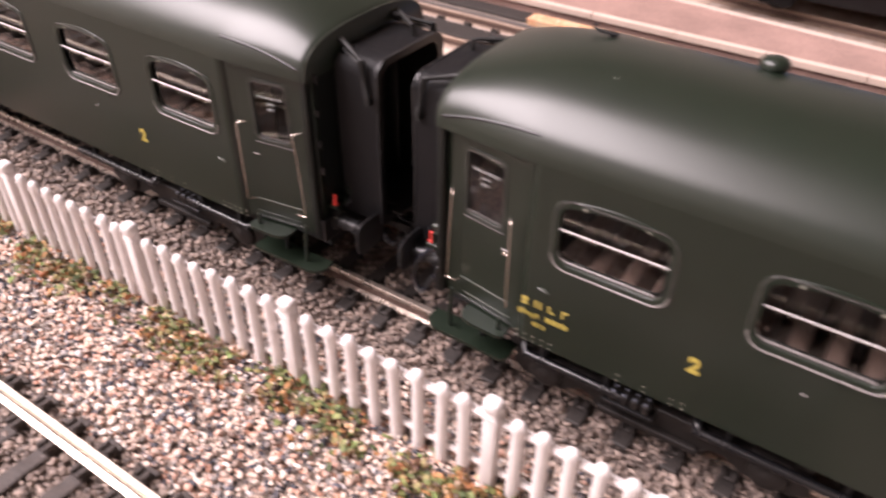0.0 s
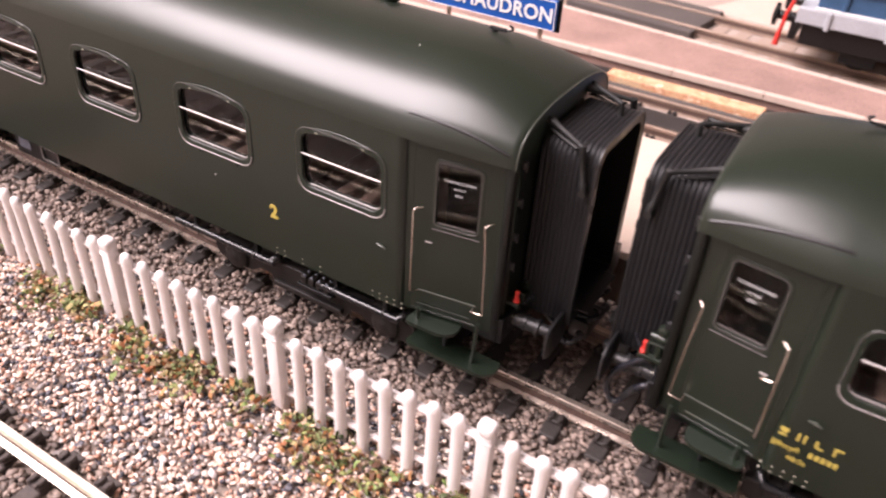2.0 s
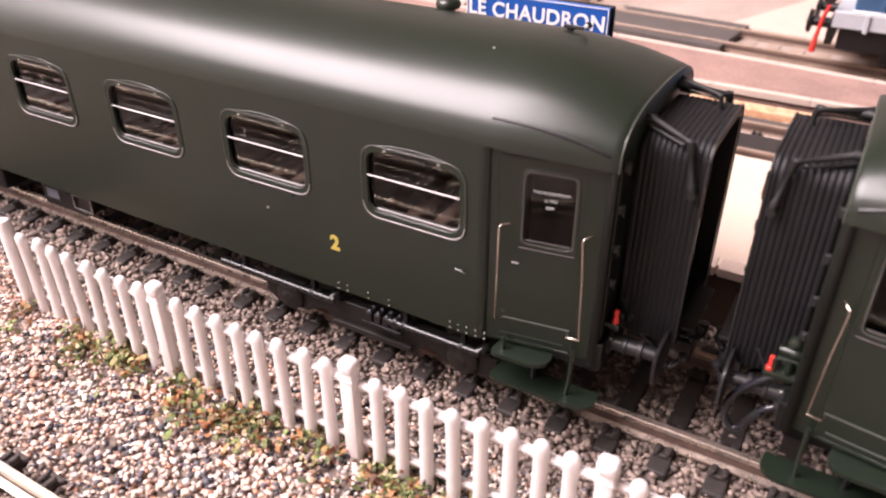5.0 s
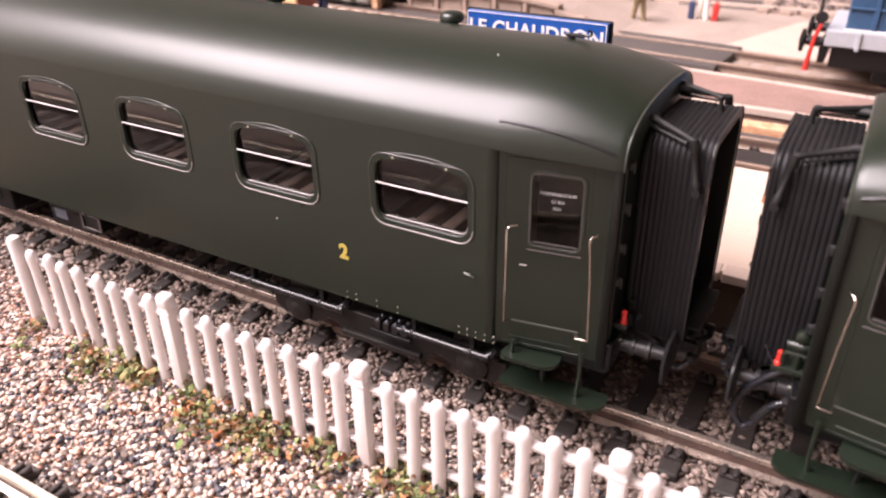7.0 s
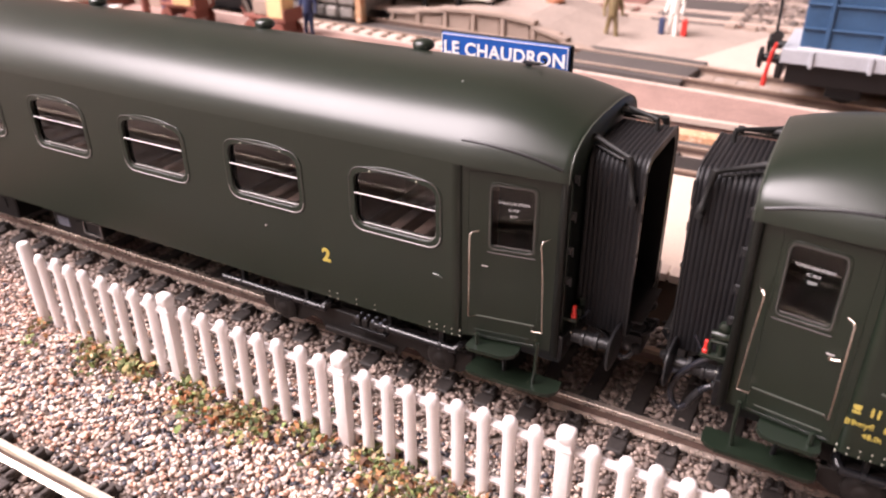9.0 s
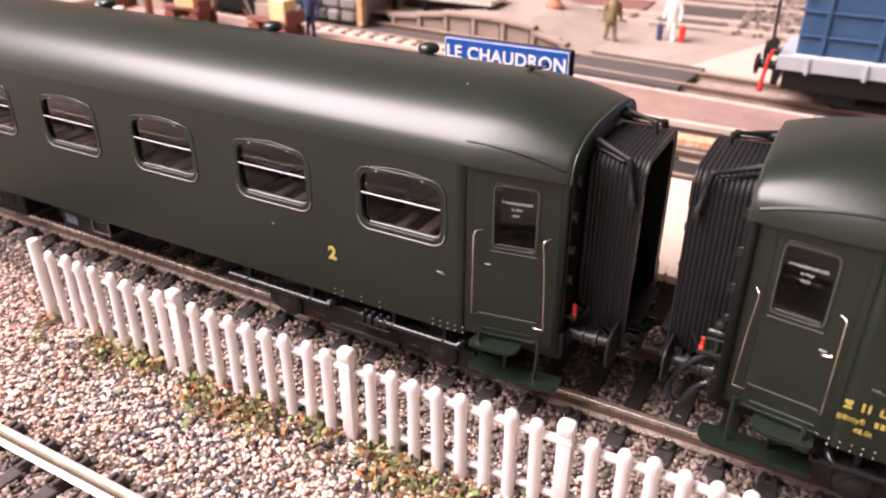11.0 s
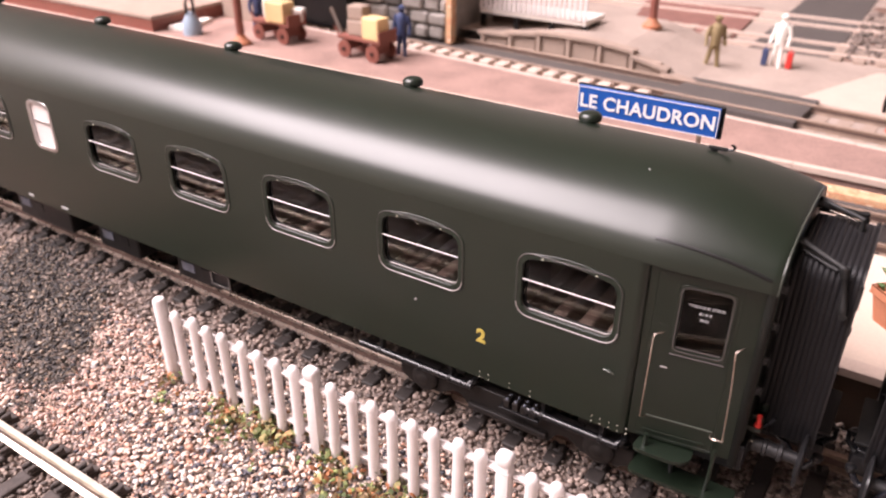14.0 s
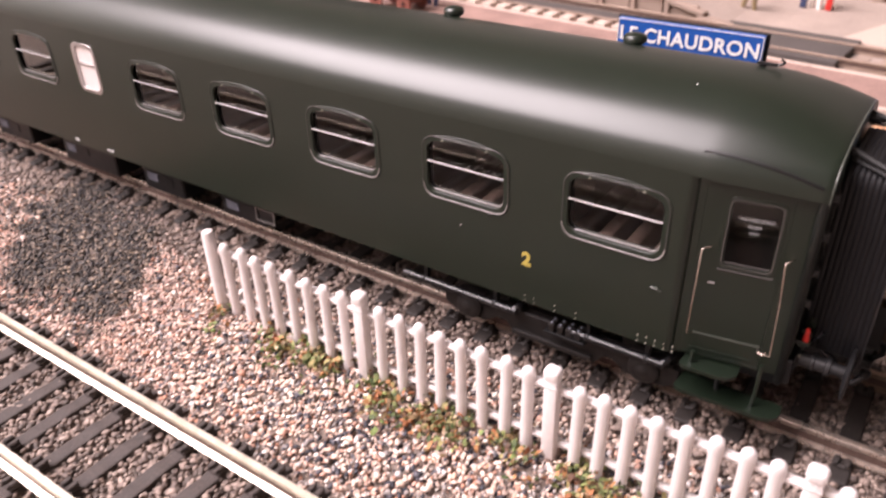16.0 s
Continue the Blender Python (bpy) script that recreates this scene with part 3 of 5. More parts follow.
            P("ledge", bend(box(d0 + 0.12, -0.014, 1.645, d1 - 0.03, 0.03, 1.668, 0.005), False), LEDGE, door)
            P("ledge", bend(box(d0 + 0.10, -0.010, 1.405, d1 - 0.10, 0.03, 1.425, 0.005), False), LEDGE if lever else GREEN, door)
            lo = m(0.66)
            P("latch", bend(box(min(lo, m(0.75)), -0.014, 2.468, max(lo, m(0.75)), 0.01, 2.488, 0.006), False), LIPSILL, door)
            if lever and not left:
                P("door_handle", bend(join(rod([(0.70, 0.06, 2.45), (0.70, -0.04, 2.45), (0.64, -0.05, 2.455), (0.60, -0.05, 2.47)], 0.015, 8), lathe(0.70, -0.02, 2.45, "y", [(-0.03, 0.022), (0.06, 0.026)], 10)), False), WIRE, door)
            # the bright wire handrails
            P("handrail", rod([(m(0.64), 0.06, 3.03), (m(0.575), -0.01, 3.03), (m(0.56), -0.05, 3.0), (m(0.55), -0.05, 1.73), (m(0.55), -0.02, 1.69), (m(0.60), 0.06, 1.68)], 0.012, 8), WIRE, c, "bright bent wire handrail", 60)
            P("handrail", rod([(m(1.58), 0.24, 3.05), (m(1.52), 0.13, 3.04), (m(1.51), 0.11, 3.0), (m(1.525), 0.125, 2.8), (m(1.55), 0.125, 2.45), (m(1.58), 0.125, 1.72), (m(1.59), 0.12, 1.66), (m(1.44), 0.10, 1.66), (m(1.42), 0.2, 1.66)], 0.012, 8), WIRE, c, "bright bent wire handrail", 60)
            # steps under the door
            for name, z, xa, xb, ya2, yb2 in (("upper_step", 1.25, 0.53, 1.27, -0.12, 0.24), ("lower_step", 0.78, 0.49, 1.88, -0.05, 0.33)):
                pts = [(m(xa), ya2 + 0.06), (m(xa + 0.02), ya2 + 0.01), (m(xa + 0.08), ya2 - 0.02), (m(xb - 0.20), ya2 + 0.0), (m(xb - 0.09), ya2 + 0.04), (m(xb - 0.02), ya2 + 0.12), (m(xb), ya2 + 0.20), (m(xb - 0.02), yb2), (m(xa + 0.03), yb2)]
                bm = bmesh.new()
                f = bm.faces.new([bm.verts.new((x, y, z)) for x, y in pts])
                ex = bmesh.ops.extrude_face_region(bm, geom=[f])
                for v in ex["geom"]:
                    if isinstance(v, bmesh.types.BMVert):
                        v.co.z -= 0.055
                bmesh.ops.recalc_face_normals(bm, faces=bm.faces)
                st = P(name, bm, GREEN, c, "green footboard")
            P("step_hanger", rod([(m(1.52), 0.16, 1.45), (m(1.52), 0.12, 1.0), (m(1.50), 0.12, 0.74)], 0.028, 6), GREEN)
            P("step_hanger", rod([(m(0.66), 0.02, 1.42), (m(0.66), 0.0, 1.22)], 0.035, 6), GREEN)
            P("step_hanger", rod([(m(0.98), 0.22, 1.2), (m(1.0), 0.22, 0.95), (m(1.02), 0.2, 0.74)], 0.035, 6), BLACK)

    # roof with rounded, drooping ends
    xs = [x_far + END - v for v in (1.8, 1.77, 1.70, 1.57, 1.4, 1.2, 1.0, 0.8, 0.7, 0.6, 0.52, 0.45, TURN_X, 0.25, 0.1)] + [x_far + 4, -18, -12, -6, -2] + [0.1, 0.25, TURN_X, 0.45, 0.52, 0.6, 0.7, 0.8, 1.0, 1.2, 1.4, 1.57, 1.70, 1.77, 1.8]
    rings = []
    for i, x in enumerate(xs):
        r = roof_ring(x)
        if i in (0, len(xs) - 1):
            r = [(p[0], COACH_Y + (p[1] - COACH_Y) * 0.985, EAVE_Z - 0.1 + (p[2] - EAVE_Z + 0.1) * 0.975) for p in r]
        rings.append(r)
    roof = P("roof", stitch(rings), GREEN, label="smooth dark green arched roof with a satin sheen", smooth=50)
    for left in (False, True):
        m = (lambda x: x_far + END - x) if left else (lambda x: x)
        for far in (False, True):
            yy = (lambda y: 2 * COACH_Y - y) if far else (lambda y: y)
            pts = []
            for k in range(13):
                x = 0.36 + (1.70 - 0.36) * k / 12
                z = 4.26 - 0.19 * (k / 12) ** 2.2
                rr = roof_ring(x)
                half = rr[:15]
                y = float(np.interp(z, [p[2] for p in half], [p[1] for p in half]))
                pts.append((m(x), yy(y - 0.006), z - 0.015))
            P("rain_strip", rod(pts, 0.022, 6), BLACK, roof, "thin raised rain strip")
    for k, x in enumerate([-1.47, -4.65, -8.87, -12.85, -16.9, -20.9, -24.1]):
        P("roof_vent", lathe(x, 2.30, 4.66, "z", [(0, 0.085), (0.02, 0.085), (0.035, 0.14), (0.06, 0.17), (0.11, 0.175), (0.15, 0.15), (0.175, 0.09), (0.182, 0.02)], 18), GREEN, roof, "round roof ventilator", 40)
    P("lifting_hook", join(join(lathe(0.42, 2.02, 4.66, "z", [(0, 0.10), (0.03, 0.10), (0.035, 0.05), (0.10, 0.045)], 10), box(0.34, 1.985, 4.755, 0.60, 2.055, 4.795, 0.015)), rod(smooth_line([(0.58, 2.02, 4.775), (0.66, 2.02, 4.79), (0.68, 2.02, 4.83), (0.63, 2.02, 4.85)]), 0.018, 6)), BLACK, roof, "small black roof fitting")
    P("roof_speck", lathe(-0.09, 0.97, 4.70, "z", [(0, 0.012), (0.02, 0.01)], 6), WHITEPRINT, roof, "tiny white rivet on the roof")

    # end walls
    for left in (False, True):
        x = x_far if left else x_end
        sgn = -1 if left else 1
        r = roof_ring(x)
        pts = [(p[1] * 0.985 + COACH_Y * 0.015, p[2] - 0.02) for p in r]
        pts = [(pts[0][0], SILL_Z)] + pts + [(pts[-1][0], SILL_Z)]
        bm = sheet(pts, [], -0.05, 0.05)
        bm.transform(Matrix.Rotation(radians(90), 4, "Z"))
        bm.transform(Matrix.Translation((x - sgn * 0.06, 0, 0)))
        # a darker green than the side walls
        P("end_wall", bm, ENDGREEN, label="blackish green end wall")
        # thin rim in a lighter grey-green than the roof
        P("roof_rim", rod([(x - sgn * 0.004, COACH_Y + (p[1] - COACH_Y) * 0.99, p[2] - 0.008) for p in r], 0.012, 6), LEDGE, roof, "pale rim of the roof end")
        if left and abs(warp(Vector((x, 0, 0))).x) > 20:
            continue
        gangway(P, c, x, sgn)
        buffers(P, c, x, sgn, 0.26 if lever else 0.11)

    # glazing
    for i, s in enumerate(starts):
        if s - 1.5 < turn_far:
            continue
        bar_x, s = s, s + shift
        w = P("window", sheet(outline(s - 1.425, 2.612, s + 0.075, 3.605, 0.21, 0.06), [outline(s - 1.345, 2.700, s - 0.005, 3.540, 0.165, 0.055)], -0.012, 0.05, 0.010), LIP, c, "arched window in a clear raised plastic lip")
        rim = outline(s - 1.408, 2.628, s + 0.058, 3.592, 0.20)
        # highlights along the clear lip's edges, built as thin pale rods
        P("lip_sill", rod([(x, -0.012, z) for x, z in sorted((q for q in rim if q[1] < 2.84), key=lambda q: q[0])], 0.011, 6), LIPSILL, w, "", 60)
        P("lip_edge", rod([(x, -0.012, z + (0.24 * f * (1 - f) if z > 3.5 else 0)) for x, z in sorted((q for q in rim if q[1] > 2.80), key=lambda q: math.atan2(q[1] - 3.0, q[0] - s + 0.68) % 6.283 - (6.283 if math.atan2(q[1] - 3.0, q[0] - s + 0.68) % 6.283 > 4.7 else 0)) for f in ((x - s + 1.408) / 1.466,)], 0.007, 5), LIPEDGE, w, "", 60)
        P("pane", sheet(outline(s - 1.395, 2.645, s + 0.04, 3.585, 0.19, 0.06), [], 0.052, 0.064, 0.003), GLASS, w).visible_shadow = False
        # inner edge highlights of the clear plastic, likewise put into pale colour
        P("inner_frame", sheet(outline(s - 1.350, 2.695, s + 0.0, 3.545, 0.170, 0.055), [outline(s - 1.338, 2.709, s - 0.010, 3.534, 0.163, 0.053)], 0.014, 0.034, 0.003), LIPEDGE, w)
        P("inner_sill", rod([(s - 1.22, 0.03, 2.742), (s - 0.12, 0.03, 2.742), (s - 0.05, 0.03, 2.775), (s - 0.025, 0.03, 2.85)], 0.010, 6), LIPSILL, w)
        P("deep_frame", sheet(outline(s - 1.37, 2.665, s + 0.02, 3.555, 0.17, 0.055), [outline(s - 1.29, 2.745, s - 0.0, 3.525, 0.12, 0.05)], 0.075, 0.09, 0.003), SMOKE, w)
        P("bar", rod([(s - 1.335, 0.0, 3.20), (s - 0.025, 0.0, 3.20)], 0.0088, 8), BAR, w, "bright horizontal window bar")
        # light reflected on the lip's right edge, modelled as a pale rod
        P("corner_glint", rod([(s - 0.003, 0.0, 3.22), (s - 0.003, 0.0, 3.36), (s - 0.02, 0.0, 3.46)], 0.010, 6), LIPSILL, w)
        for q in (-1.05, -0.30):
            P("stud", lathe(s + q, -0.012, 3.572, "y", [(-0.012, 0.008), (-0.006, 0.016), (0.0, 0.020), (0.02, 0.020)], 10), RIVET, w)
        P("far_window", sheet(outline(s - 1.43, 2.605, s + 0.08, 3.605, 0.22, 0.10), [outline(s - 1.30, 2.735, s - 0.04, 3.515, 0.16, 0.09)], 2 * COACH_Y - 0.06, 2 * COACH_Y + 0.015), CHROME, c)
    tw = P("toilet_window", sheet(outline(toilet[0] - 0.03, 2.67, toilet[1] + 0.03, 3.69, 0.17), [outline(toilet[0] + 0.03, 2.73, toilet[1] - 0.03, 3.63, 0.14)], -0.015, 0.05, 0.006), CHROME, c, "narrow window with opaque white glass")
    P("white_pane", sheet(outline(toilet[0], 2.70, toilet[1], 3.66, 0.15), [], 0.03, 0.06), WHITE, tw)
    P("bar", box(toilet[0], -0.0, 3.24, toilet[1], 0.035, 3.28, 0.005), CHROME, tw)

    # interior
    P("floor", box(turn_far, 0.1, FLOOR_Z - 0.1, TURN_X, 2 * COACH_Y - 0.1, FLOOR_Z), SEAT)
    P("vestibule_floor", box(x_far + 0.1, 0.45, FLOOR_Z - 0.12, x_end - 0.1, 2 * COACH_Y - 0.45, FLOOR_Z - 0.01), BLACK)
    P("corridor_wall", sheet([(turn_far, FLOOR_Z), (TURN_X, FLOOR_Z), (TURN_X, 4.2), (turn_far, 4.2)],
                             [outline(s - 1.25, 2.75, s - 0.15, 3.7, 0.05) for s in starts if s - 1.5 > turn_far], 2.35, 2.40), LINING, c, "brown partition with openings")
    for s in starts:
        if s < -1:
            P("partition", box(s + 0.40, 0.2, FLOOR_Z, s + 0.44, 2.3, 3.93), LINING)
        for j in range(4):
            P("bench", box(s - 1.38 + 0.40 * j, 0.24, FLOOR_Z, s - 1.16 + 0.40 * j, 2.25, 2.60, 0.06), SEAT, c, "brown compartment bench")

    underframe(P, c, x_far, x_end)
    return c


def gangway(P, c, x, sgn):
    """Folded rubber bellows round the passage, with the damper arms over it."""
    folds, per = 11, 8
    rings = []
    for i in range(folds * per + 1):
        s = i / (folds * per)
        g = 0.013 * (1 - abs(math.sin(math.pi * i / per)) ** 0.8)
        xx = x + sgn * (0.02 + 0.73 * s)
        ring = []
        for px, pz, a0 in ((0.98, 0, -90), (0.98, 1, 0), (-0.98, 1, 90), (-0.98, 0, 180)):
            for k in range(6):
                a = radians(a0 + 18 * k)
                r = 0.25 if pz else 0.06
                cx, cz = math.copysign(0.80 - r, px), (4.14 - r if pz else 1.52 + r)
                ring.append((xx, COACH_Y + cx + (r - g) * math.cos(a), cz + (r - g) * math.sin(a)))
        rings.append(ring)
    b = P("gangway_bellows", stitch(rings, True, False), RUBBER, c, "folded black rubber gangway bellows", 50)
    inward = lambda p, f=0.86: (COACH_Y + (p[1] - COACH_Y) * f, 2.85 + (p[2] - 2.85) * (1 - 0.62 * (1 - f)))
    inner = [[(xx, *inward(p)) for p in rings[0]] for xx in (x, x + sgn * 0.755)]
    P("inner_lining", stitch(inner, True, False), BLACK, b)
    for name, f0, f1, xa, xb, mat in (("face_plate", 1.0, 0.86, 0.745, 0.765, BLACK), ("edge_trim", 1.012, 0.985, 0.752, 0.775, IRON)):
        P(name, stitch([[(x + sgn * d, *inward(p, f)) for p in rings[4]] for d, f in ((xa, f0), (xb, f0), (xb, f1), (xa, f1), (xa, f0))], True, False), mat, b, "", 30)
    P("bridge_plate", box(min(x + sgn * 0.55, x + sgn * 0.92), COACH_Y - 0.52, 1.60, max(x + sgn * 0.55, x + sgn * 0.92), COACH_Y + 0.52, 1.64, 0.01), ARM, b, "dark grey bridge plate")
    P("passage_door", box(min(x - 0.01, x + sgn * 0.02), COACH_Y - 0.45, 1.5, max(x - 0.01, x + sgn * 0.02), COACH_Y + 0.45, 3.9), BLACK, b)
    for z0, z1 in ((3.66, 3.98), (3.30, 3.42), (2.78, 2.84)):
        P("catch", box(min(x + sgn * 0.74, x + sgn * 0.79), COACH_Y - 0.808, z0, max(x + sgn * 0.74, x + sgn * 0.79), COACH_Y - 0.775, z1, 0.008), ARM, b, "worn grey catch on the bellows frame")
    for s in (-1, 1):
        y0, y1 = COACH_Y + s * 0.60, COACH_Y + s * 0.83
        at = lambda d, f, z: (x + sgn * d, y0 + (y1 - y0) * f, z)
        arm = P("damper_arm", rod([at(-0.02, 0, 4.25), at(0.06, 0.05, 4.25), at(0.10, 0.1, 4.24), at(0.50, 0.9, 4.16), at(0.54, 1, 4.15), at(0.59, 1, 4.14)], 0.05, 8, None, [0.055, 0.055, 0.042, 0.030, 0.048, 0.03]), ARM, b, "dark grey damper arm", 50)
        P("damper_web", rod([at(0.02, 0.06, 4.17), at(0.48, 0.92, 4.10)], 0.018, 6), ARM, arm)
        P("damper_strut", rod([at(0.555, 1.02, 4.17), at(0.575, 1.08, 4.05), at(0.58, 1.1, 4.03), at(0.635, 1.1, 3.72), at(0.64, 1.1, 3.70), at(0.66, 1.1, 3.58)], 0.05, 8, None, [0.05, 0.052, 0.036, 0.036, 0.052, 0.046]), ARM, arm, "dark grey damper strut", 50)
        P("pivot", lathe(x + sgn * 0.66, y1 + s * 0.02, 3.58, "y", [(-0.05, 0.05), (0.05, 0.05)], 10), ARM, arm, "", 40)
    ra = P("roof_arm", rod([(x - sgn * 0.02, COACH_Y + 0.74, 4.27), (x + sgn * 0.08, COACH_Y + 0.68, 4.27), (x + sgn * 0.50, COACH_Y + 0.36, 4.30), (x + sgn * 0.56, COACH_Y + 0.33, 4.29), (x + sgn * 0.57, COACH_Y + 0.33, 4.22), (x + sgn * 0.57, COACH_Y + 0.33, 4.12)], 0.035, 8, None, [0.05, 0.04, 0.028, 0.036, 0.03, 0.045]), ARM, b, "dark grey arm over the bellows", 50)
    P("arm_strut", rod([(x - sgn * 0.02, COACH_Y + 0.72, 4.17), (x + sgn * 0.52, COACH_Y + 0.36, 4.24)], 0.018, 6), WIRE, ra, "thin bright strut")
    for y, z in ((0.36, 3.9), (0.34, 3.4), (0.34, 2.9), (0.34, 2.45)):
        P("end_lamp_iron", join(box(min(x, x + sgn * 0.05), y - 0.03, z - 0.05, max(x, x + sgn * 0.05), y + 0.03, z + 0.05, 0.01), rod([(x, y, z + 0.05), (x + sgn * 0.06, y, z + 0.05), (x + sgn * 0.06, y, z - 0.08)], 0.012, 6)), IRON, c)


def smooth_line(pts, steps=4):
    """A rounded line through a few places."""
    p = [Vector(q) for q in pts]
    p = [2 * p[0] - p[1]] + p + [2 * p[-1] - p[-2]]
    out = []
    for a, b, c, d in zip(p, p[1:], p[2:], p[3:]):
        for k in range(steps):
            t = k / steps
            out.append(0.5 * (2 * b + (c - a) * t + (2 * a - 5 * b + 4 * c - d) * t * t + (3 * b - a - 3 * c + d) * t ** 3))
    return out + [p[-2]]


def buffers(P, c, x, sgn, tap):
    X = lambda d: x + sgn * d
    P("buffer_beam", box(min(X(-0.05), X(0.06)), 0.22, 1.22, max(X(-0.05), X(0.06)), 2 * COACH_Y - 0.22, 1.62, 0.02), BLACK, c, "black buffer beam")
    for y in (COACH_Y - 1.0, COACH_Y + 1.0):
        b = P("buffer", lathe(x, y, 1.47, "x", [(sgn * s, r) for s, r in ((0.0, 0.17), (0.07, 0.17), (0.09, 0.105), (0.22, 0.10), (0.23, 0.12), (0.27, 0.12), (0.28, 0.10), (0.40, 0.10), (0.41, 0.125), (0.46, 0.125), (0.47, 0.085), (0.66, 0.08))], 18), IRON, c, "black sprung buffer", 40)
        rings = []
        for d, f in ((0.64, 0.55), (0.66, 0.94), (0.675, 1.0), (0.70, 0.97), (0.715, 0.7), (0.722, 0.3)):
            ring = []
            for k in range(28):
                a = 2 * math.pi * k / 28
                cc, ss = math.cos(a), math.sin(a)
                ring.append((X(d), y + f * 0.34 * math.copysign(abs(cc) ** 0.6, cc), 1.47 + f * 0.29 * math.copysign(abs(ss) ** 0.6, ss)))
            rings.append(ring)
        P("buffer_head", stitch(rings, True), IRON, b, "broad rounded buffer plate", 40)
        for s in (-0.1, 0.1):
            P("bolt", lathe(X(0.07), y + s, 1.47 + 0.1, "x", [(0, 0.018), (sgn * 0.03, 0.012)], 6), RIVET, b)
    cp = P("coupling", box(min(X(0.02), X(0.62)), COACH_Y - 0.16, 0.98, max(X(0.02), X(0.62)), COACH_Y + 0.16, 1.12, 0.03), BLACK, c, "black close coupling")
    P("coupling_head", join(box(min(X(0.60), X(0.90)), COACH_Y - 0.26, 0.90, max(X(0.60), X(0.90)), COACH_Y + 0.26, 1.22, 0.05), rod([(X(0.86), COACH_Y - 0.22, 1.24), (X(0.98), COACH_Y - 0.1, 1.30), (X(0.98), COACH_Y + 0.12, 1.30), (X(0.84), COACH_Y + 0.22, 1.22)], 0.035, 8)), IRON, cp, "", 40)
    P("draw_hook", rod(smooth_line([(X(0.05), COACH_Y, 1.42), (X(0.34), COACH_Y, 1.42), (X(0.50), COACH_Y, 1.36), (X(0.56), COACH_Y, 1.46), (X(0.48), COACH_Y, 1.54)]), 0.055, 8), IRON, c, "dark draw hook", 50)
    link = P("screw_link", rod(smooth_line([(X(0.46), COACH_Y - 0.14, 1.46), (X(0.62), COACH_Y - 0.15, 1.24), (X(0.86), COACH_Y - 0.10, 1.22), (X(0.90), COACH_Y + 0.02, 1.24), (X(0.84), COACH_Y + 0.13, 1.22), (X(0.62), COACH_Y + 0.15, 1.24), (X(0.46), COACH_Y + 0.14, 1.46)]), 0.03, 8), HOSE, c, "black coupling link", 60)
    P("link_nut", lathe(X(0.60), COACH_Y, 1.26, "x", [(-0.06, 0.06), (0.06, 0.06)], 8), IRON, link)
    P("brake_tap", lathe(X(tap), 0.46, 1.83, "z", [(0, 0.045), (0.04, 0.045), (0.05, 0.034), (0.14, 0.026), (0.15, 0.034), (0.175, 0.03), (0.185, 0.012)], 10), RED, c, "small red tap handle", 40)
    P("tap_bracket", box(min(X(-0.04), X(tap + 0.06)), 0.40, 1.77, max(X(-0.04), X(tap + 0.06)), 0.54, 1.83, 0.01), GREEN, c)
    P("tap_lever", rod([(X(tap + 0.06), 0.60, 1.74), (X(tap + 0.14), 0.62, 1.86), (X(tap + 0.17), 0.62, 1.93)], 0.018, 6), HOSE, c, "thin dark lever")
    P("cable", rod(smooth_line([(X(0.06), COACH_Y - 0.35, 1.52), (X(0.4), COACH_Y - 0.4, 1.66), (X(0.8), COACH_Y - 0.3, 1.60), (X(1.0), COACH_Y - 0.1, 1.45)]), 0.022, 6), BLACK, c, "thin black cable", 60)
    for y, dip, reach in ((1.08, 1.02, 0.62), (1.94, 0.96, 0.66), (2.18, 1.10, 0.55)):
        h = P("heating_hose", rod(smooth_line([(X(0.04), y, 1.40), (X(0.24), y - 0.02, 1.38), (X(0.46), y - 0.03, 1.24), (X(reach), y - 0.04, dip), (X(reach + 0.12), y - 0.02, dip - 0.04), (X(reach + 0.24), y + 0.02, dip + 0.12)]), 0.045, 8), HOSE, c, "hanging black hose with a metal coupling", 60)
        P("hose_coupling", lathe(X(reach + 0.24), y + 0.02, dip + 0.08, "z", [(0, 0.05), (0.04, 0.07), (0.10, 0.07), (0.12, 0.04)], 10), IRON, h, "", 40)
    if tap > 0.2:
        h = P("brake_hose", rod(smooth_line([(X(0.12), 0.46, 1.78), (X(0.22), 0.46, 1.73), (X(0.46), 0.46, 1.47), (X(0.58), 0.47, 1.24), (X(0.60), 0.48, 1.04), (X(0.55), 0.48, 0.88), (X(0.46), 0.48, 0.82), (X(0.37), 0.48, 0.92), (X(0.30), 0.48, 1.08), (X(0.20), 0.48, 1.24), (X(0.06), 0.50, 1.33)], 5), 0.044, 10), HOSE, c, "hanging glossy black brake hose", 60)
        P("hose_sleeve", rod([(X(0.36), 0.48, 0.95), (X(0.30), 0.48, 1.08), (X(0.23), 0.48, 1.20)], 0.056, 10), IRON, h)
        P("hose_nut", lathe(X(0.04), 0.50, 1.34, "x", [(-0.04, 0.07), (sgn * 0.08, 0.07)], 8), IRON, h)
        v = P("valve_fitting", rod([(X(0.0), 0.45, 1.82), (X(0.20), 0.45, 1.82), (X(0.22), 0.45, 1.84), (X(0.22), 0.45, 2.00), (X(0.20), 0.45, 2.03), (X(0.0), 0.45, 2.03)], 0.032, 8), GREEN, c, "green valve and pipe fitting", 40)
        P("valve_body", join(lathe(X(0.08), 0.46, 1.84, "z", [(0, 0.05), (0.18, 0.05)], 10), lathe(X(-0.02), 0.46, 2.13, "x", [(0, 0.05), (sgn * 0.05, 0.065), (sgn * 0.12, 0.065), (sgn * 0.14, 0.05), (sgn * 0.24, 0.045)], 12)), GREEN, v, "", 40)
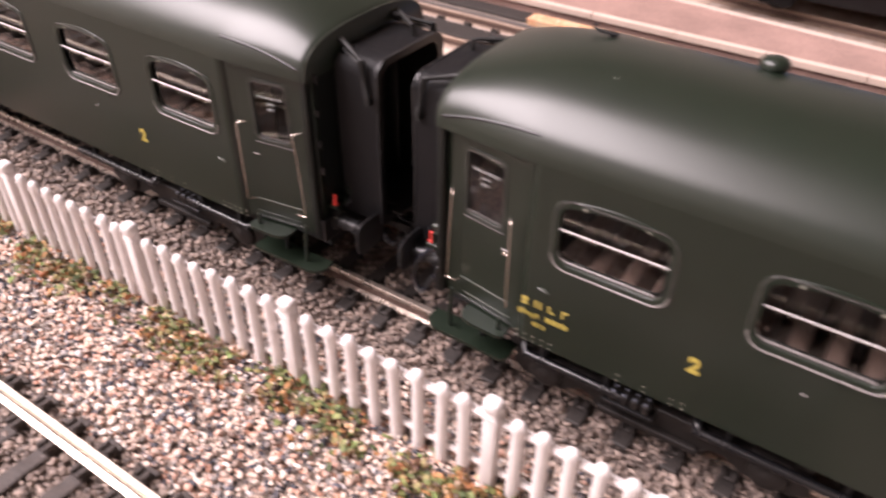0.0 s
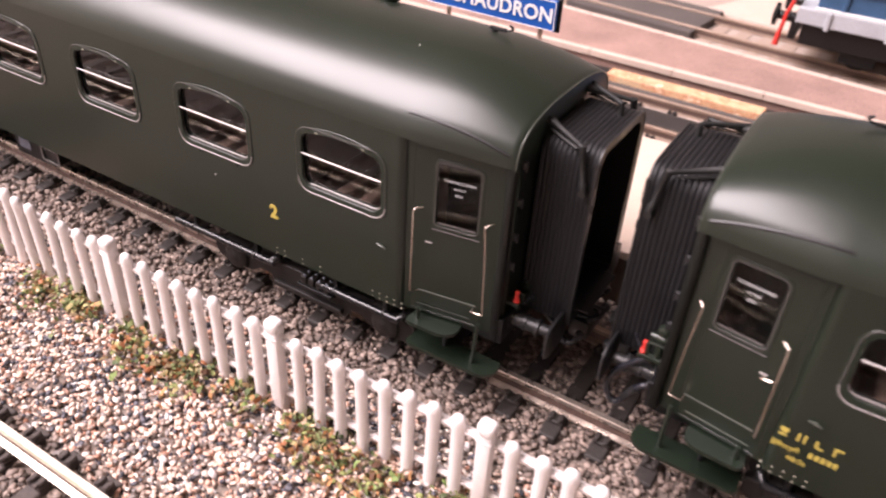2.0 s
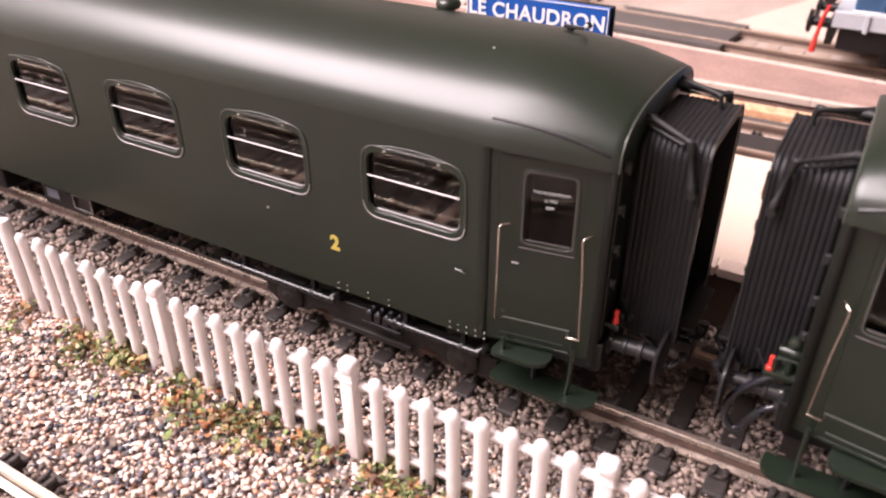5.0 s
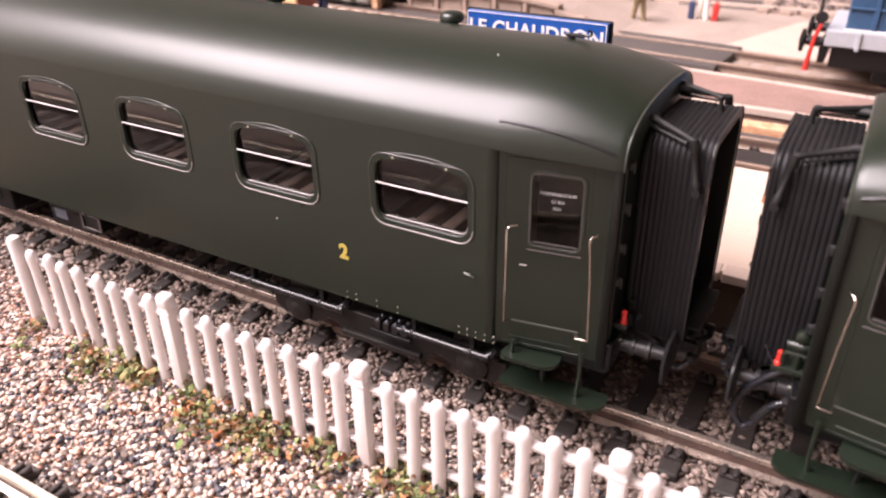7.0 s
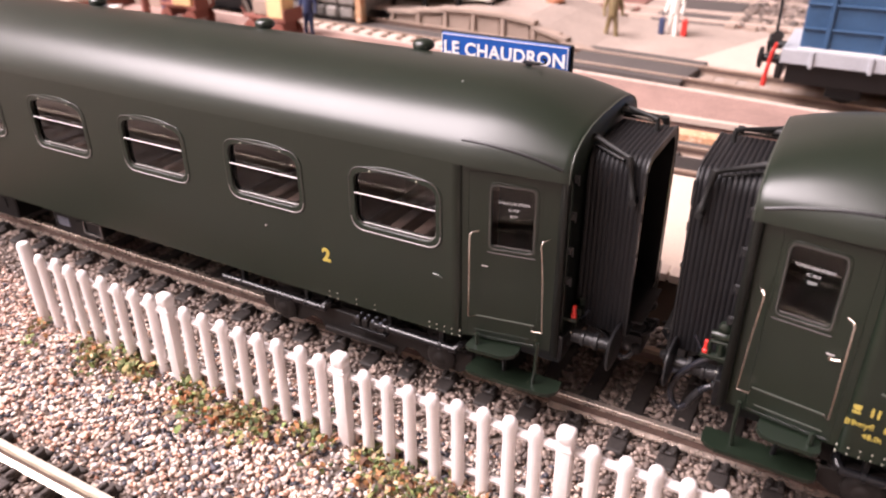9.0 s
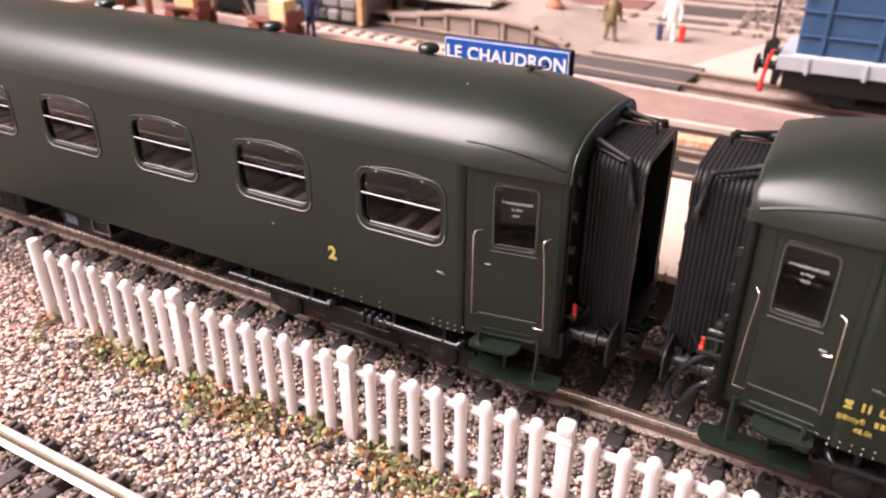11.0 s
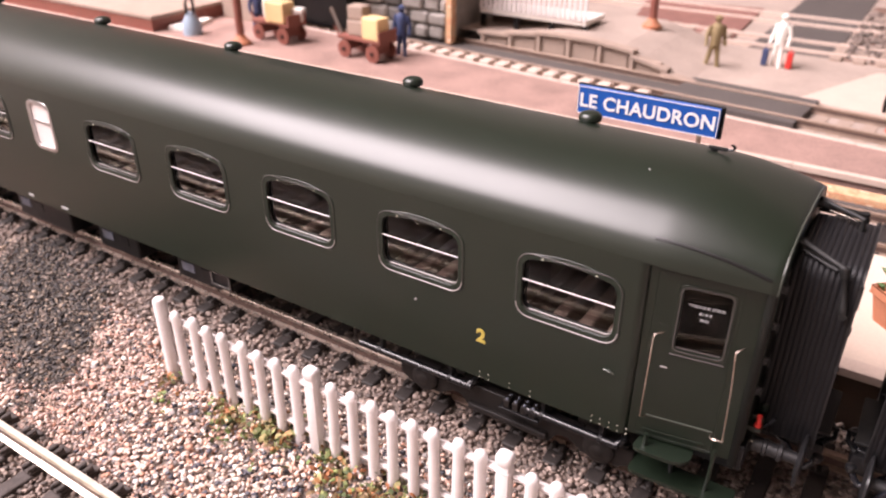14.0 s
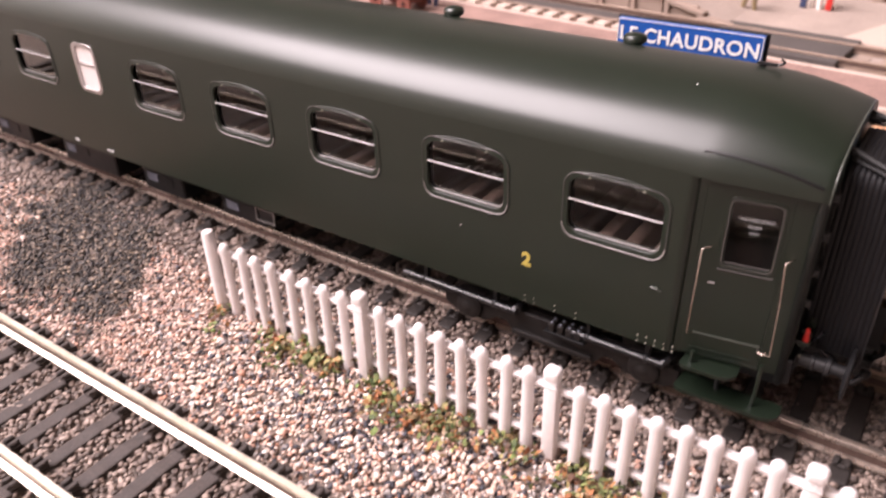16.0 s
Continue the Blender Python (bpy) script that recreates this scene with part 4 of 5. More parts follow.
        P("valve_cap", lathe(X(0.08), 0.40, 2.25, "y", [(0, 0.04), (0.02, 0.075), (0.10, 0.075), (0.12, 0.05)], 14), GREEN, v, "", 40)
        P("valve_stem", rod([(X(0.08), 0.46, 2.10), (X(0.08), 0.46, 2.30), (X(0.02), 0.46, 2.36)], 0.03, 8), GREEN, v)
    P("tap_block", join(box(min(X(0.0), X(0.16)), 0.62, 1.72, max(X(0.0), X(0.16)), 0.86, 1.86, 0.02), join(lathe(X(0.10), 0.80, 1.72, "z", [(0, 0.07), (0.25, 0.07), (0.28, 0.03)], 10), box(min(X(0.02), X(0.1)), 0.55, 1.55, max(X(0.02), X(0.1)), 0.62, 1.80, 0.01))), GREEN, c, "green pipe fitting on the end")


def underframe(P, c, x_far, x_end):
    P("sole_bar", box(x_far + 0.1, 0.45, 1.0, x_end - 0.05, 2 * COACH_Y - 0.45, 1.22), BLACK, c, "black underframe")
    for mid in (-1.52, x_far + END + 1.52):
        side = [(-1.98, 0.58), (-1.80, 0.46), (-1.22, 0.46), (-0.98, 0.62), (-0.80, 0.60), (-0.66, 0.40), (0.70, 0.40), (0.84, 0.60), (1.0, 0.62), (1.24, 0.46), (1.80, 0.46), (1.98, 0.58), (1.98, 0.80), (1.0, 0.86), (-1.0, 0.86), (-1.98, 0.80)]
        bogie = P("bogie", join(sheet([(mid + a, z) for a, z in side], [], 0.22, 0.36, 0.02),
                                join(sheet([(mid + a, z) for a, z in side], [], 2.76, 2.90, 0.02), box(mid - 0.6, 0.5, 0.6, mid + 0.6, 2.8, 1.0, 0.04))), DUSTBLACK, c, "black four-wheel bogie")
        for dx in (-1.50, 1.50):
            for y in (0.62, 2.60):
                P("wheel", lathe(mid + dx, y, 0.27 + 0.52, "y", [(0, 0.52), (0.10, 0.53), (0.13, 0.46), (0.15, 0.12), (0.2, 0.10)] if y < 1.6 else [(-0.15, 0.10), (-0.12, 0.46), (0, 0.53), (0.1, 0.52)], 24), BLACK, bogie, "", 40)
            ab = P("axle_box", join(lathe(mid + dx, 0.12, 0.66, "y", [(0, 0.14), (0.02, 0.20), (0.05, 0.235), (0.16, 0.25)], 20), box(mid + dx - 0.26, 0.22, 0.44, mid + dx + 0.26, 0.4, 0.90, 0.04)), DUSTBLACK, bogie, "round-faced axle box", 40)
            P("axle_cap", lathe(mid + dx, 0.10, 0.66, "y", [(0, 0.07), (0.02, 0.11), (0.04, 0.11)], 14), DUSTBLACK, ab, "", 40)
            for e in (-0.36, 0.36):
                P("axle_spring", rod([(mid + dx + e + 0.06 * math.cos(k * 0.9), 0.29 + 0.06 * math.sin(k * 0.9), 0.56 + 0.011 * k) for k in range(30)], 0.016, 5), DUSTBLACK, bogie)
        P("bogie_beam", box(mid - 0.66, 0.13, 0.46, mid + 0.70, 0.22, 0.56, 0.02), DUSTBLACK, bogie)
        for a, b2 in ((-2.62, -0.70), (0.42, 1.72)):
            tube = P("pipe", rod(smooth_line([(mid + a - 0.08, 0.20, 0.88), (mid + a - 0.03, 0.12, 0.92), (mid + a + 0.05, 0.10, 0.94), (mid + b2 - 0.03, 0.10, 0.94), (mid + b2 + 0.06, 0.11, 0.955), (mid + b2 + 0.12, 0.17, 1.0), (mid + b2 + 0.14, 0.26, 1.04)], 3), 0.060, 12), TUBING, bogie, "glossy black tube", 60)
            for f in (0.16, 0.86):
                P("collar", lathe(mid + a + f * (b2 - a), 0.10, 0.94, "x", [(-0.03, 0.058), (-0.025, 0.067), (0.025, 0.067), (0.03, 0.058)], 12), BLACK, tube)
                P("hanger", box(mid + a + f * (b2 - a) - 0.035, 0.12, 0.95, mid + a + f * (b2 - a) + 0.035, 0.22, 1.18, 0.01), BLACK, tube)
        for k in range(4):
            P("spring_block", box(mid + 0.0 + 0.145 * k, 0.05, 0.84, mid + 0.11 + 0.145 * k, 0.26, 0.99, 0.02), DUSTBLACK, bogie)
            for y in (0.09, 0.20):
                P("bolt", lathe(mid + 0.055 + 0.145 * k, y, 0.985, "z", [(0, 0.026), (0.02, 0.022), (0.03, 0.01)], 7), PLATE, bogie)
        P("spring_tray", box(mid - 0.06, 0.03, 0.79, mid + 0.61, 0.28, 0.84, 0.01), BLACK, bogie)
    for xa, xb, z in ((-9.1, -7.9, 0.55), (-11.6, -10.3, 0.5), (-14.6, -12.6, 0.45), (-17.5, -16.0, 0.5)):
        bx = P("equipment_box", box(xa, 0.35, z, xb, 1.3, 1.05, 0.03), BLACK, c, "black equipment box under the floor")
        for k in range(2):
            P("label_plate", box(xa + 0.15 + 0.55 * k, 0.335, 0.72, xa + 0.5 + 0.5 * k, 0.352, 0.92, 0.004), PLATE if k == 0 else BLACK, bx)
    P("destination_frame", sheet([(-7.82, 0.88), (-7.32, 0.88), (-7.32, 1.17), (-7.82, 1.17)], [[(-7.79, 0.91), (-7.35, 0.91), (-7.35, 1.15), (-7.79, 1.15)]], 0.09, 0.13), LIPEDGE, c, "small empty label frame")
    P("frame_back", box(-7.82, 0.13, 0.88, -7.32, 0.15, 1.17), BLACK, c)


def shift_a(v):
    return v


def shift_b(v):
    return Vector((5.72 - v.x, v.y + 0.05, v.z))


coach_a = coach("dark green passenger coach with silver window frames", shift_a, False, False)
coach_b = coach("dark green coach with yellow railway lettering", shift_b, True, True)


def marks(c, B):
    """The painted and printed marks of one coach's visible side."""
    X = (lambda x: 5.72 - x) if B else (lambda x: x)
    dy = 0.05 if B else 0.0
    part("class_number", lettering("2", 0.30, X(-1.90), -0.004 + dy, 1.925, 0.006, "CENTER", bold=0.012), YELLOW, c, "yellow class figure 2")
    for x in [-1.90, -1.75, -1.40, -1.06] + [-0.11 + 0.125 * k for k in range(5)]:
        for z in (1.29, 1.38):
            part("rivet", lathe(X(x), 0.01 + dy, z, "y", [(-0.024, 0.007), (0, 0.014)], 6), RIVET, c)
    for x, w in ((-12.06, 0.22), (-13.26, 0.16)):
        part("label_plate", box(X(x) - w / 2, -0.006 + dy, 1.36, X(x) + w / 2, 0.004 + dy, 1.40), NOTICE, c, "tiny pale data plate")
    lev = join(rod([(X(0.05) - 0.075, -0.02 + dy, 2.235), (X(0.05) + 0.02, -0.03 + dy, 2.225), (X(0.05) + 0.07, -0.02 + dy, 2.20)], 0.016, 6), lathe(X(0.05), 0.01 + dy, 2.225, "y", [(-0.05, 0.018), (0, 0.024)], 8))
    part("side_tap", lev, LEDGE, c, "tiny side tap")
    part("side_stud", lathe(X(-3.045), 0.01 + dy, 2.26, "y", [(-0.03, 0.012), (0, 0.02)], 8), LIPSILL, c)
    for x in (-3.30, -2.55):
        part("side_eye", lathe(X(x), 0.01 + dy, 2.58, "y", [(-0.05, 0.012), (0, 0.018)], 6), GREEN, c)
    for k, (w, s) in enumerate((("PORTE DONNANT", 0.050), ("SUR LA", 0.047), ("VOIE", 0.047))):
        xm = 1.07
        rz = math.degrees(math.atan(0.155)) * (-1 if B else 1)
        part("door_notice", lettering(w, s, X(xm), 0.085 + dy + inset(xm), 3.44 - 0.09 * k, 0.002, "CENTER", 90, rz, True), NOTICE, c, "white notice printed to be read from inside")
    if B:
        for k, bars in enumerate((((0, 0.07, 0.09, 0.117), (0.02, 0.045, 0.08, 0.072), (0, 0, 0.09, 0.027)), ((0, 0, 0.028, 0.117), (0.065, 0, 0.093, 0.117)),
                                  ((0, 0.01, 0.028, 0.107), (0.02, 0, 0.09, 0.026)), ((0, 0, 0.028, 0.117), (0.02, 0.09, 0.09, 0.117)))):
            mark = None
            for x0, z0, x1, z1 in bars:
                mark = box(5.375 + 0.188 * k + x0, -0.006 + dy, 1.885 + z0, 5.375 + 0.188 * k + x1, 0.004 + dy, 1.885 + z1, 0.002, mark, 1)
            part("initial_mark", mark, YELLOW, c, "yellow painted bars")
        part("type_lettering", lettering("B9myfi", 0.112, 5.33, -0.004 + dy, 1.715, 0.004, "LEFT"), YELLOW, c, "yellow type lettering")
        for k in range(5):
            part("number_bar", box(5.735 + 0.064 * k, -0.006 + dy, 1.72, 5.778 + 0.064 * k, 0.004 + dy, 1.795), YELLOW, c)
        part("weight_lettering", lettering("48.0t", 0.10, 5.54, -0.004 + dy, 1.575, 0.004, "LEFT"), YELLOW, c, "yellow weight lettering")


marks(coach_a, False)
marks(coach_b, True)


# ---- behind the train ----
def slab(name, x0, y0, z0, x1, y1, z1, mat, label, cat="platform", bevel=0.03):
    return tagged(part(name, box(x0, y0, z0, x1, y1, z1, bevel), mat), label, cat, kind="structure")


def prism(pts, z0, z1):
    bm = bmesh.new()
    f = bm.faces.new([bm.verts.new((x, y, z1)) for x, y in pts])
    ex = bmesh.ops.extrude_face_region(bm, geom=[f])
    for v in ex["geom"]:
        if isinstance(v, bmesh.types.BMVert):
            v.co.z = z0
    bmesh.ops.recalc_face_normals(bm, faces=bm.faces)
    return bm


p1 = slab("platform_1", -60, 3.75, -0.2, 60, 8.05, 1.0, CREAM, "cream-topped island platform with a dark face")
part("platform_face", box(-60, 3.70, -0.2, 60, 3.746, 0.84), BROWN, p1)
stone = part("edge_stone", box(0, 3.64, 0.85, 1.96, 3.98, 1.012, 0.02), EDGE, p1)
stone.location = (-39.5 * CM, 0, 0)
for k in range(1, 40):
    o = new("edge_stone", stone.data)
    o.parent, o.location = p1, ((-39.5 + 2.0 * k) * CM, 0, 0)
tagged(part("sand_bed", box(-80, 8.05, -0.3, 80, 13.95, -0.17), PAVE), "pale sand between the platforms", "sand", kind="structure")
track("second_track", "rails on dark sleepers in pale sand between platforms", 11.5, -60, 40, 0.95, -59.2, 0.08, TIE, DULLRAIL, 2.0, True, 0.42)
for nm, a, b, z in (("dark_boarding", 11.15, 12.0, -0.10), ("dark_gutter", 13.28, 13.92, -0.06), ("grey_boarding", 12.52, 12.72, 0.06)):
    slab(nm, -60, a, -0.3, 40, b, z, TIE if nm != "grey_boarding" else GREY, "dark boarding beside the middle rails", "boarding", 0.02)
tagged(part("crossing_plank", box(-1.5, 12.75, -0.17, 2.75, 13.25, 0.24, 0.03), WOOD), "ochre timber plank beside the rails", "plank")


def back_edge(x):
    return 17.0 - 0.095 * (x + 2.4)


p2 = tagged(part("platform_2", prism([(-80, 14.0), (24, 14.0), (24, back_edge(24)), (-80, back_edge(-80))], -0.2, 0.32), PINK), "low pink asphalt platform with pale edges", "platform", kind="structure")
stone2 = part("edge_stone", box(0, 13.90, 0.15, 2.485, 14.12, 0.33, 0.015), EDGE, p2)
stone2.location = (-55 * CM, 0, 0)
for k in range(1, 31):
    o = new("edge_stone", stone2.data)
    o.parent, o.location = p2, ((-55 + 2.5 * k) * CM, 0, 0)
stone3 = part("back_edge_stone", box(-1.245, -0.22, 0.12, 1.245, 0.03, 0.33, 0.015), EDGE, p2)
for k in range(31):
    o = stone3 if k == 0 else new("back_edge_stone", stone3.data)
    x = -55 + 2.5 * k
    o.parent = p2
    o.matrix_basis = pose(x * CM, back_edge(x) * CM, 0, 0, 0, -5.43)

t3 = track("third_track", "rails on pale concrete sleepers beyond the platform", 0, -60, 40, 0.76, -59.5, 0.14, BEIGE, DULLRAIL, 1.5, False, 0.46)
t3.matrix_basis = pose(-3 * CM, 19.75 * CM, 0, 0, 0, -5.3)
end0 = part("sleeper_end", box(-0.25, -1.66, -0.2, 0.25, -1.08, 0.13, 0.06), EDGE, t3)
for k in range(60):
    o = end0 if k == 0 else new("sleeper_end", end0.data)
    o.parent, o.location = t3, ((-2.9 - 0.76 * k) * CM, 0, 0)
for nm, a, b in (("roadway_front", -1.42, -0.98), ("roadway_middle", -0.74, 0.74), ("roadway_filling", -0.74, 0.74), ("roadway_back", 0.98, 1.6)):
    r = slab(nm, -2.2 if nm != "roadway_filling" else -50, a, -0.25, 2.4 if nm != "roadway_filling" else -2.25, b, 0.10 if nm != "roadway_filling" else -0.06, GREY, "grey roadway level with the rails", "road", 0.02)
    r.matrix_basis = pose(-3 * CM, 19.75 * CM, 0, 0, 0, -5.3)


sd = slab("track_sand", 2.45, -1.95, -0.3, 40, 1.95, -0.155, PAVE, "pale sand between the sleepers", "sand", 0.01)
sd.matrix_basis = pose(-3 * CM, 19.75 * CM, 0, 0, 0, -5.3)


def pave_z(x, y):
    s = max(0.0, min(1.0, (-4.2 - x) / 4.2))
    s = s * s * (3 - 2 * s)
    d = max(0.0, min(1.0, (-10.2 - x) / 4.0))
    return -0.06 + 0.95 * s - 0.45 * d * d * (3 - 2 * d)


def pavement():
    bm = bmesh.new()
    xs = [-26 + 1.0 * i for i in range(28)] + [3, 6, 12, 30, 80]
    ys = [20.9, 22, 24, 27]
    g = [[bm.verts.new((x, y - 0.093 * (x + 3) if y < 21 else y, pave_z(x, y))) for y in ys] for x in xs]
    for a, b in zip(g, g[1:]):
        for k in range(len(ys) - 1):
            bm.faces.new((a[k], b[k], b[k + 1], a[k + 1]))
    bmesh.ops.recalc_face_normals(bm, faces=bm.faces)
    ob = part("pavement", bm, PAVE)
    return tagged(ob, "broad pale sandy pavement rising to a ramp", "pavement", kind="structure")


pavement()
tagged(part("light_slab", prism([(-1.3, 21.2), (8, 20.6), (10, 27), (0.8, 26.6)], -0.3, -0.02), EDGE), "paler concrete slab on the pavement", "pavement", kind="structure")

# panelled retaining wall under the ramp
rw = thing("retaining_wall", "beige panelled concrete wall under the ramp", "wall", kind="structure")
for k in range(8):
    x = -14.6 + 1.42 * k
    y = 20.75 - 0.093 * (x + 3)
    h = pave_z(x + 0.7, y) + 0.08
    for nm, b in (("panel", (0.16, 0.06, -0.3, 1.30, 0.2, h - 0.10)), ("pilaster", (0, -0.08, -0.3, 0.2, 0.2, h)), ("coping", (-0.1, -0.12, h - 0.12, 1.52, 0.3, h + 0.06)), ("plinth", (0.16, -0.02, -0.3, 1.30, 0.18, -0.02))):
        o = part(nm, box(*b, 0.03), BEIGE, rw)
        o.matrix_basis = pose(x * CM, y * CM, 0, 0, math.degrees(math.atan2(pave_z(x + 0.7, y) - pave_z(x + 1.4, y), 0.9)) * (0.8 if nm == "coping" else 0), -5.3)

# far ground: dark road crossing, rails, reddish path, sandy ground
slab("far_ground", -60, 27, -0.5, 90, 90, -0.16, PAVE, "pale sandy ground further back", "ground")
fr = slab("far_road", -1.75, 1.2, -0.4, 1.75, 33, -0.10, GREY, "dark grey road crossing the far tracks", "road")
fr.matrix_basis = pose(-2.85 * CM, 27.2 * CM, 0, 0, 0, 0)
tagged(part("red_path", prism([(-10.5, 29.3), (-5.6, 29.6), (-5.9, 37), (-12, 36)], -0.3, -0.06), REDPATH), "reddish brown gravel path", "path", kind="structure")
for yy in (28.6, 30.4, 34.0, 35.8):
    slab("far_rail", -30, yy - 0.07, -0.2, 60, yy + 0.07, 0.05, EDGE, "pale far rail in the sandy ground", "rail")
tie = thing("far_sleepers", "pale sleepers of the far tracks", "sleepers", kind="structure")
t0 = part("sleeper", box(-0.24, -1.5, -0.2, 0.24, 1.5, 0.04, 0.05), BEIGE, tie)
for k in range(60):
    o = t0 if k == 0 else new("sleeper", t0.data)
    x = -1.0 + 0.9 * (k % 30) if k < 30 else -6.0 - 0.9 * (k % 30)
    o.parent, o.location = tie, (x * CM, 29.5 * CM, -0.05 * CM)

tagged(part("far_track_bed", prism([(-0.95, 28.3), (30, 27.1), (30, 41.0), (-0.95, 41.0)], -0.3, -0.11), RUSTGROUND), "rusty brown bed of the far track", "ballast", kind="structure")
far_stones = scatter(-0.9, 16, 28.4, 39.0, 34)
tagged(pebbles("far_ballast", RNG, far_stones, RNG.uniform(-0.2, 0.0, len(far_stones)), 0.10, 0.17, BALLAST), "brown ballast of the far track", "ballast")

# station sign
sg = thing("station_sign", "blue enamel station name board on two posts", "sign")
part("board", box(-3.31, 6.18, 3.38, -0.48, 6.28, 3.95, 0.02), BLUE, sg)
part("border", sheet(outline(-3.30, 3.39, -0.49, 3.94, 0.03), [outline(-3.285, 3.405, -0.505, 3.925, 0.02)], 6.172, 6.19), WHITEPRINT, sg, "hairline white border")
part("back", box(-3.36, 6.28, 3.34, -0.42, 6.34, 3.98, 0.03), BLACK, sg)
name_bm = lettering("LE CHAUDRON", 0.375, -1.895, 6.17, 3.54, 0.004, "CENTER", spacing=1.05, bold=0.010)
part("station_name", name_bm, WHITEPRINT, sg, "white capital letters")
for x in (-2.9, -0.85):
    part("post", rod([(x, 6.40, 1.0), (x, 6.40, 3.9)], 0.05, 8), EDGE, sg, "thin pale post")


def wagon():
    w = thing("blue_wagon", "blue ribbed goods wagon with a pale frame", "wagon")
    part("body", box(2.75, 17.35, 1.80, 20, 20.1, 4.8, 0.05), WAGONBLUE, w)
    for k in range(9):
        part("rib", box(3.4 + 1.5 * k, 17.25, 1.85, 3.52 + 1.5 * k, 17.35, 4.8, 0.02), WAGONBLUE, w)
    for z in (2.4, 3.1, 3.8):
        part("side_rail", box(2.75, 17.27, z, 20, 17.348, z + 0.07, 0.02), WAGONBLUE, w)
    for z in (3.55, 4.05):
        part("end_mark", box(2.70, 17.22, z, 2.95, 17.27, z + 0.12, 0.01), WHITEPRINT, w, "white painted mark")
    part("floor_edge", box(2.3, 17.2, 1.36, 20, 20.2, 1.80, 0.03), SILLGREY, w, "pale blue-grey sole bar")
    part("white_line", box(2.75, 17.22, 1.805, 20, 17.33, 1.87, 0.01), WHITEPRINT, w)
    part("frame", box(2.5, 17.4, 0.72, 20, 20.0, 1.42, 0.03), BLACK, w)
    for k in range(6):
        part("bracket", box(3.1 + 1.6 * k, 17.12, 1.3, 3.22 + 1.6 * k, 17.3, 1.8, 0.02), SILLGREY, w)
    part("headstock", box(2.2, 17.25, 0.85, 2.4, 20.1, 1.5, 0.03), BLACK, w)
    for y in (17.7, 19.6):
        b = part("buffer", lathe(2.2, y, 1.35, "x", [(0, 0.15), (-0.45, 0.13)], 12), BLACK, w)
        part("buffer_head", lathe(2.2, y, 1.35, "x", [(-0.43, 0.1), (-0.46, 0.32), (-0.56, 0.33), (-0.6, 0.1)], 14), BLACK, b)
    part("red_lever", rod([(1.95, 17.2, 0.62), (1.98, 17.2, 1.1), (2.04, 17.2, 1.6), (2.14, 17.2, 1.95)], 0.1, 8, None, [0.085, 0.06, 0.055, 0.05]), RED, w, "bright red brake lever")
    part("end_pole", rod([(2.05, 17.5, 1.5), (2.0, 17.5, 4.5)], 0.045, 8), IRON, w)
    part("hand_wheel", lathe(2.1, 17.4, 2.1, "y", [(-0.03, 0.17), (0.03, 0.17)], 14), IRON, w)
    for x in (4.2, 8.7):
        for y in (18.0, 19.5):
            part("wheel", lathe(x, y, 0.66, "y", [(0, 0.52), (0.15, 0.54), (0.2, 0.3)], 18), BLACK, w)
        part("axle_guard", box(x - 0.5, 17.5, 0.4, x + 0.5, 17.65, 1.0, 0.05), BLACK, w)
    return w


wagon()


def figurine(label, x, y, z, coat, turn, s=1.0, bag=None):
    bm = rod([(-0.22, 0.1, 0), (-0.15, 0.04, 0.5), (-0.08, 0, 0.95)], 0.1, 8, None, [0.085, 0.1, 0.13])
    bm = rod([(0.18, -0.12, 0), (0.13, -0.05, 0.5), (0.08, 0, 0.95)], 0.1, 8, bm, [0.085, 0.1, 0.13])
    bm = rod([(0, 0, 0.85), (0, 0, 1.1), (0, 0, 1.5), (0, 0, 1.66), (0, 0, 1.72)], 0.2, 10, bm, [0.2, 0.2, 0.25, 0.16, 0.07])
    for d in (-1, 1):
        bm = rod([(0.24 * d, 0, 1.58), (0.34 * d, 0.04, 1.2), (0.36 * d, -0.10, 0.85)], 0.08, 8, bm, [0.09, 0.08, 0.06])
    bm = lathe(0, 0, 1.72, "z", [(0, 0.06), (0.04, 0.11), (0.12, 0.13), (0.19, 0.15), (0.21, 0.12), (0.28, 0.03)], 10, bm)
    o = part("figurine", bm, coat, smooth=60)
    o.matrix_basis = pose(x * CM, y * CM, z * CM, 0, 0, turn) @ Matrix.Scale(s, 4)
    return tagged(o, label, "figurine", "figurines on the layout")


figurine("small khaki-painted model figurine striding over the pavement", -5.0, 23.8, -0.06, KHAKI, 35, 1.05)
figurine("small white-painted model figurine walking on the pavement", -2.85, 25.4, -0.06, PALE, -15, 1.05)
figurine("navy-painted model figurine behind a luggage cart", -15.6, 17.2, 0.32, NAVY, 10, 1.0)
figurine("navy-painted model figurine beside a luggage cart", -23.3, 17.0, 0.32, NAVY, 60, 1.0)
for x, m, lab in ((-2.35, RED, "small red model handbag"), (-3.3, NAVY, "small dark model suitcase")):
    bg = join(box(x - 0.12, 25.2, -0.055, x + 0.12, 25.4, 0.62, 0.05), rod([(x - 0.08, 25.3, 0.6), (x, 25.3, 0.74), (x + 0.08, 25.3, 0.6)], 0.02, 6))
    tagged(part("bag", bg, m), lab + " beside a figurine", "bag")


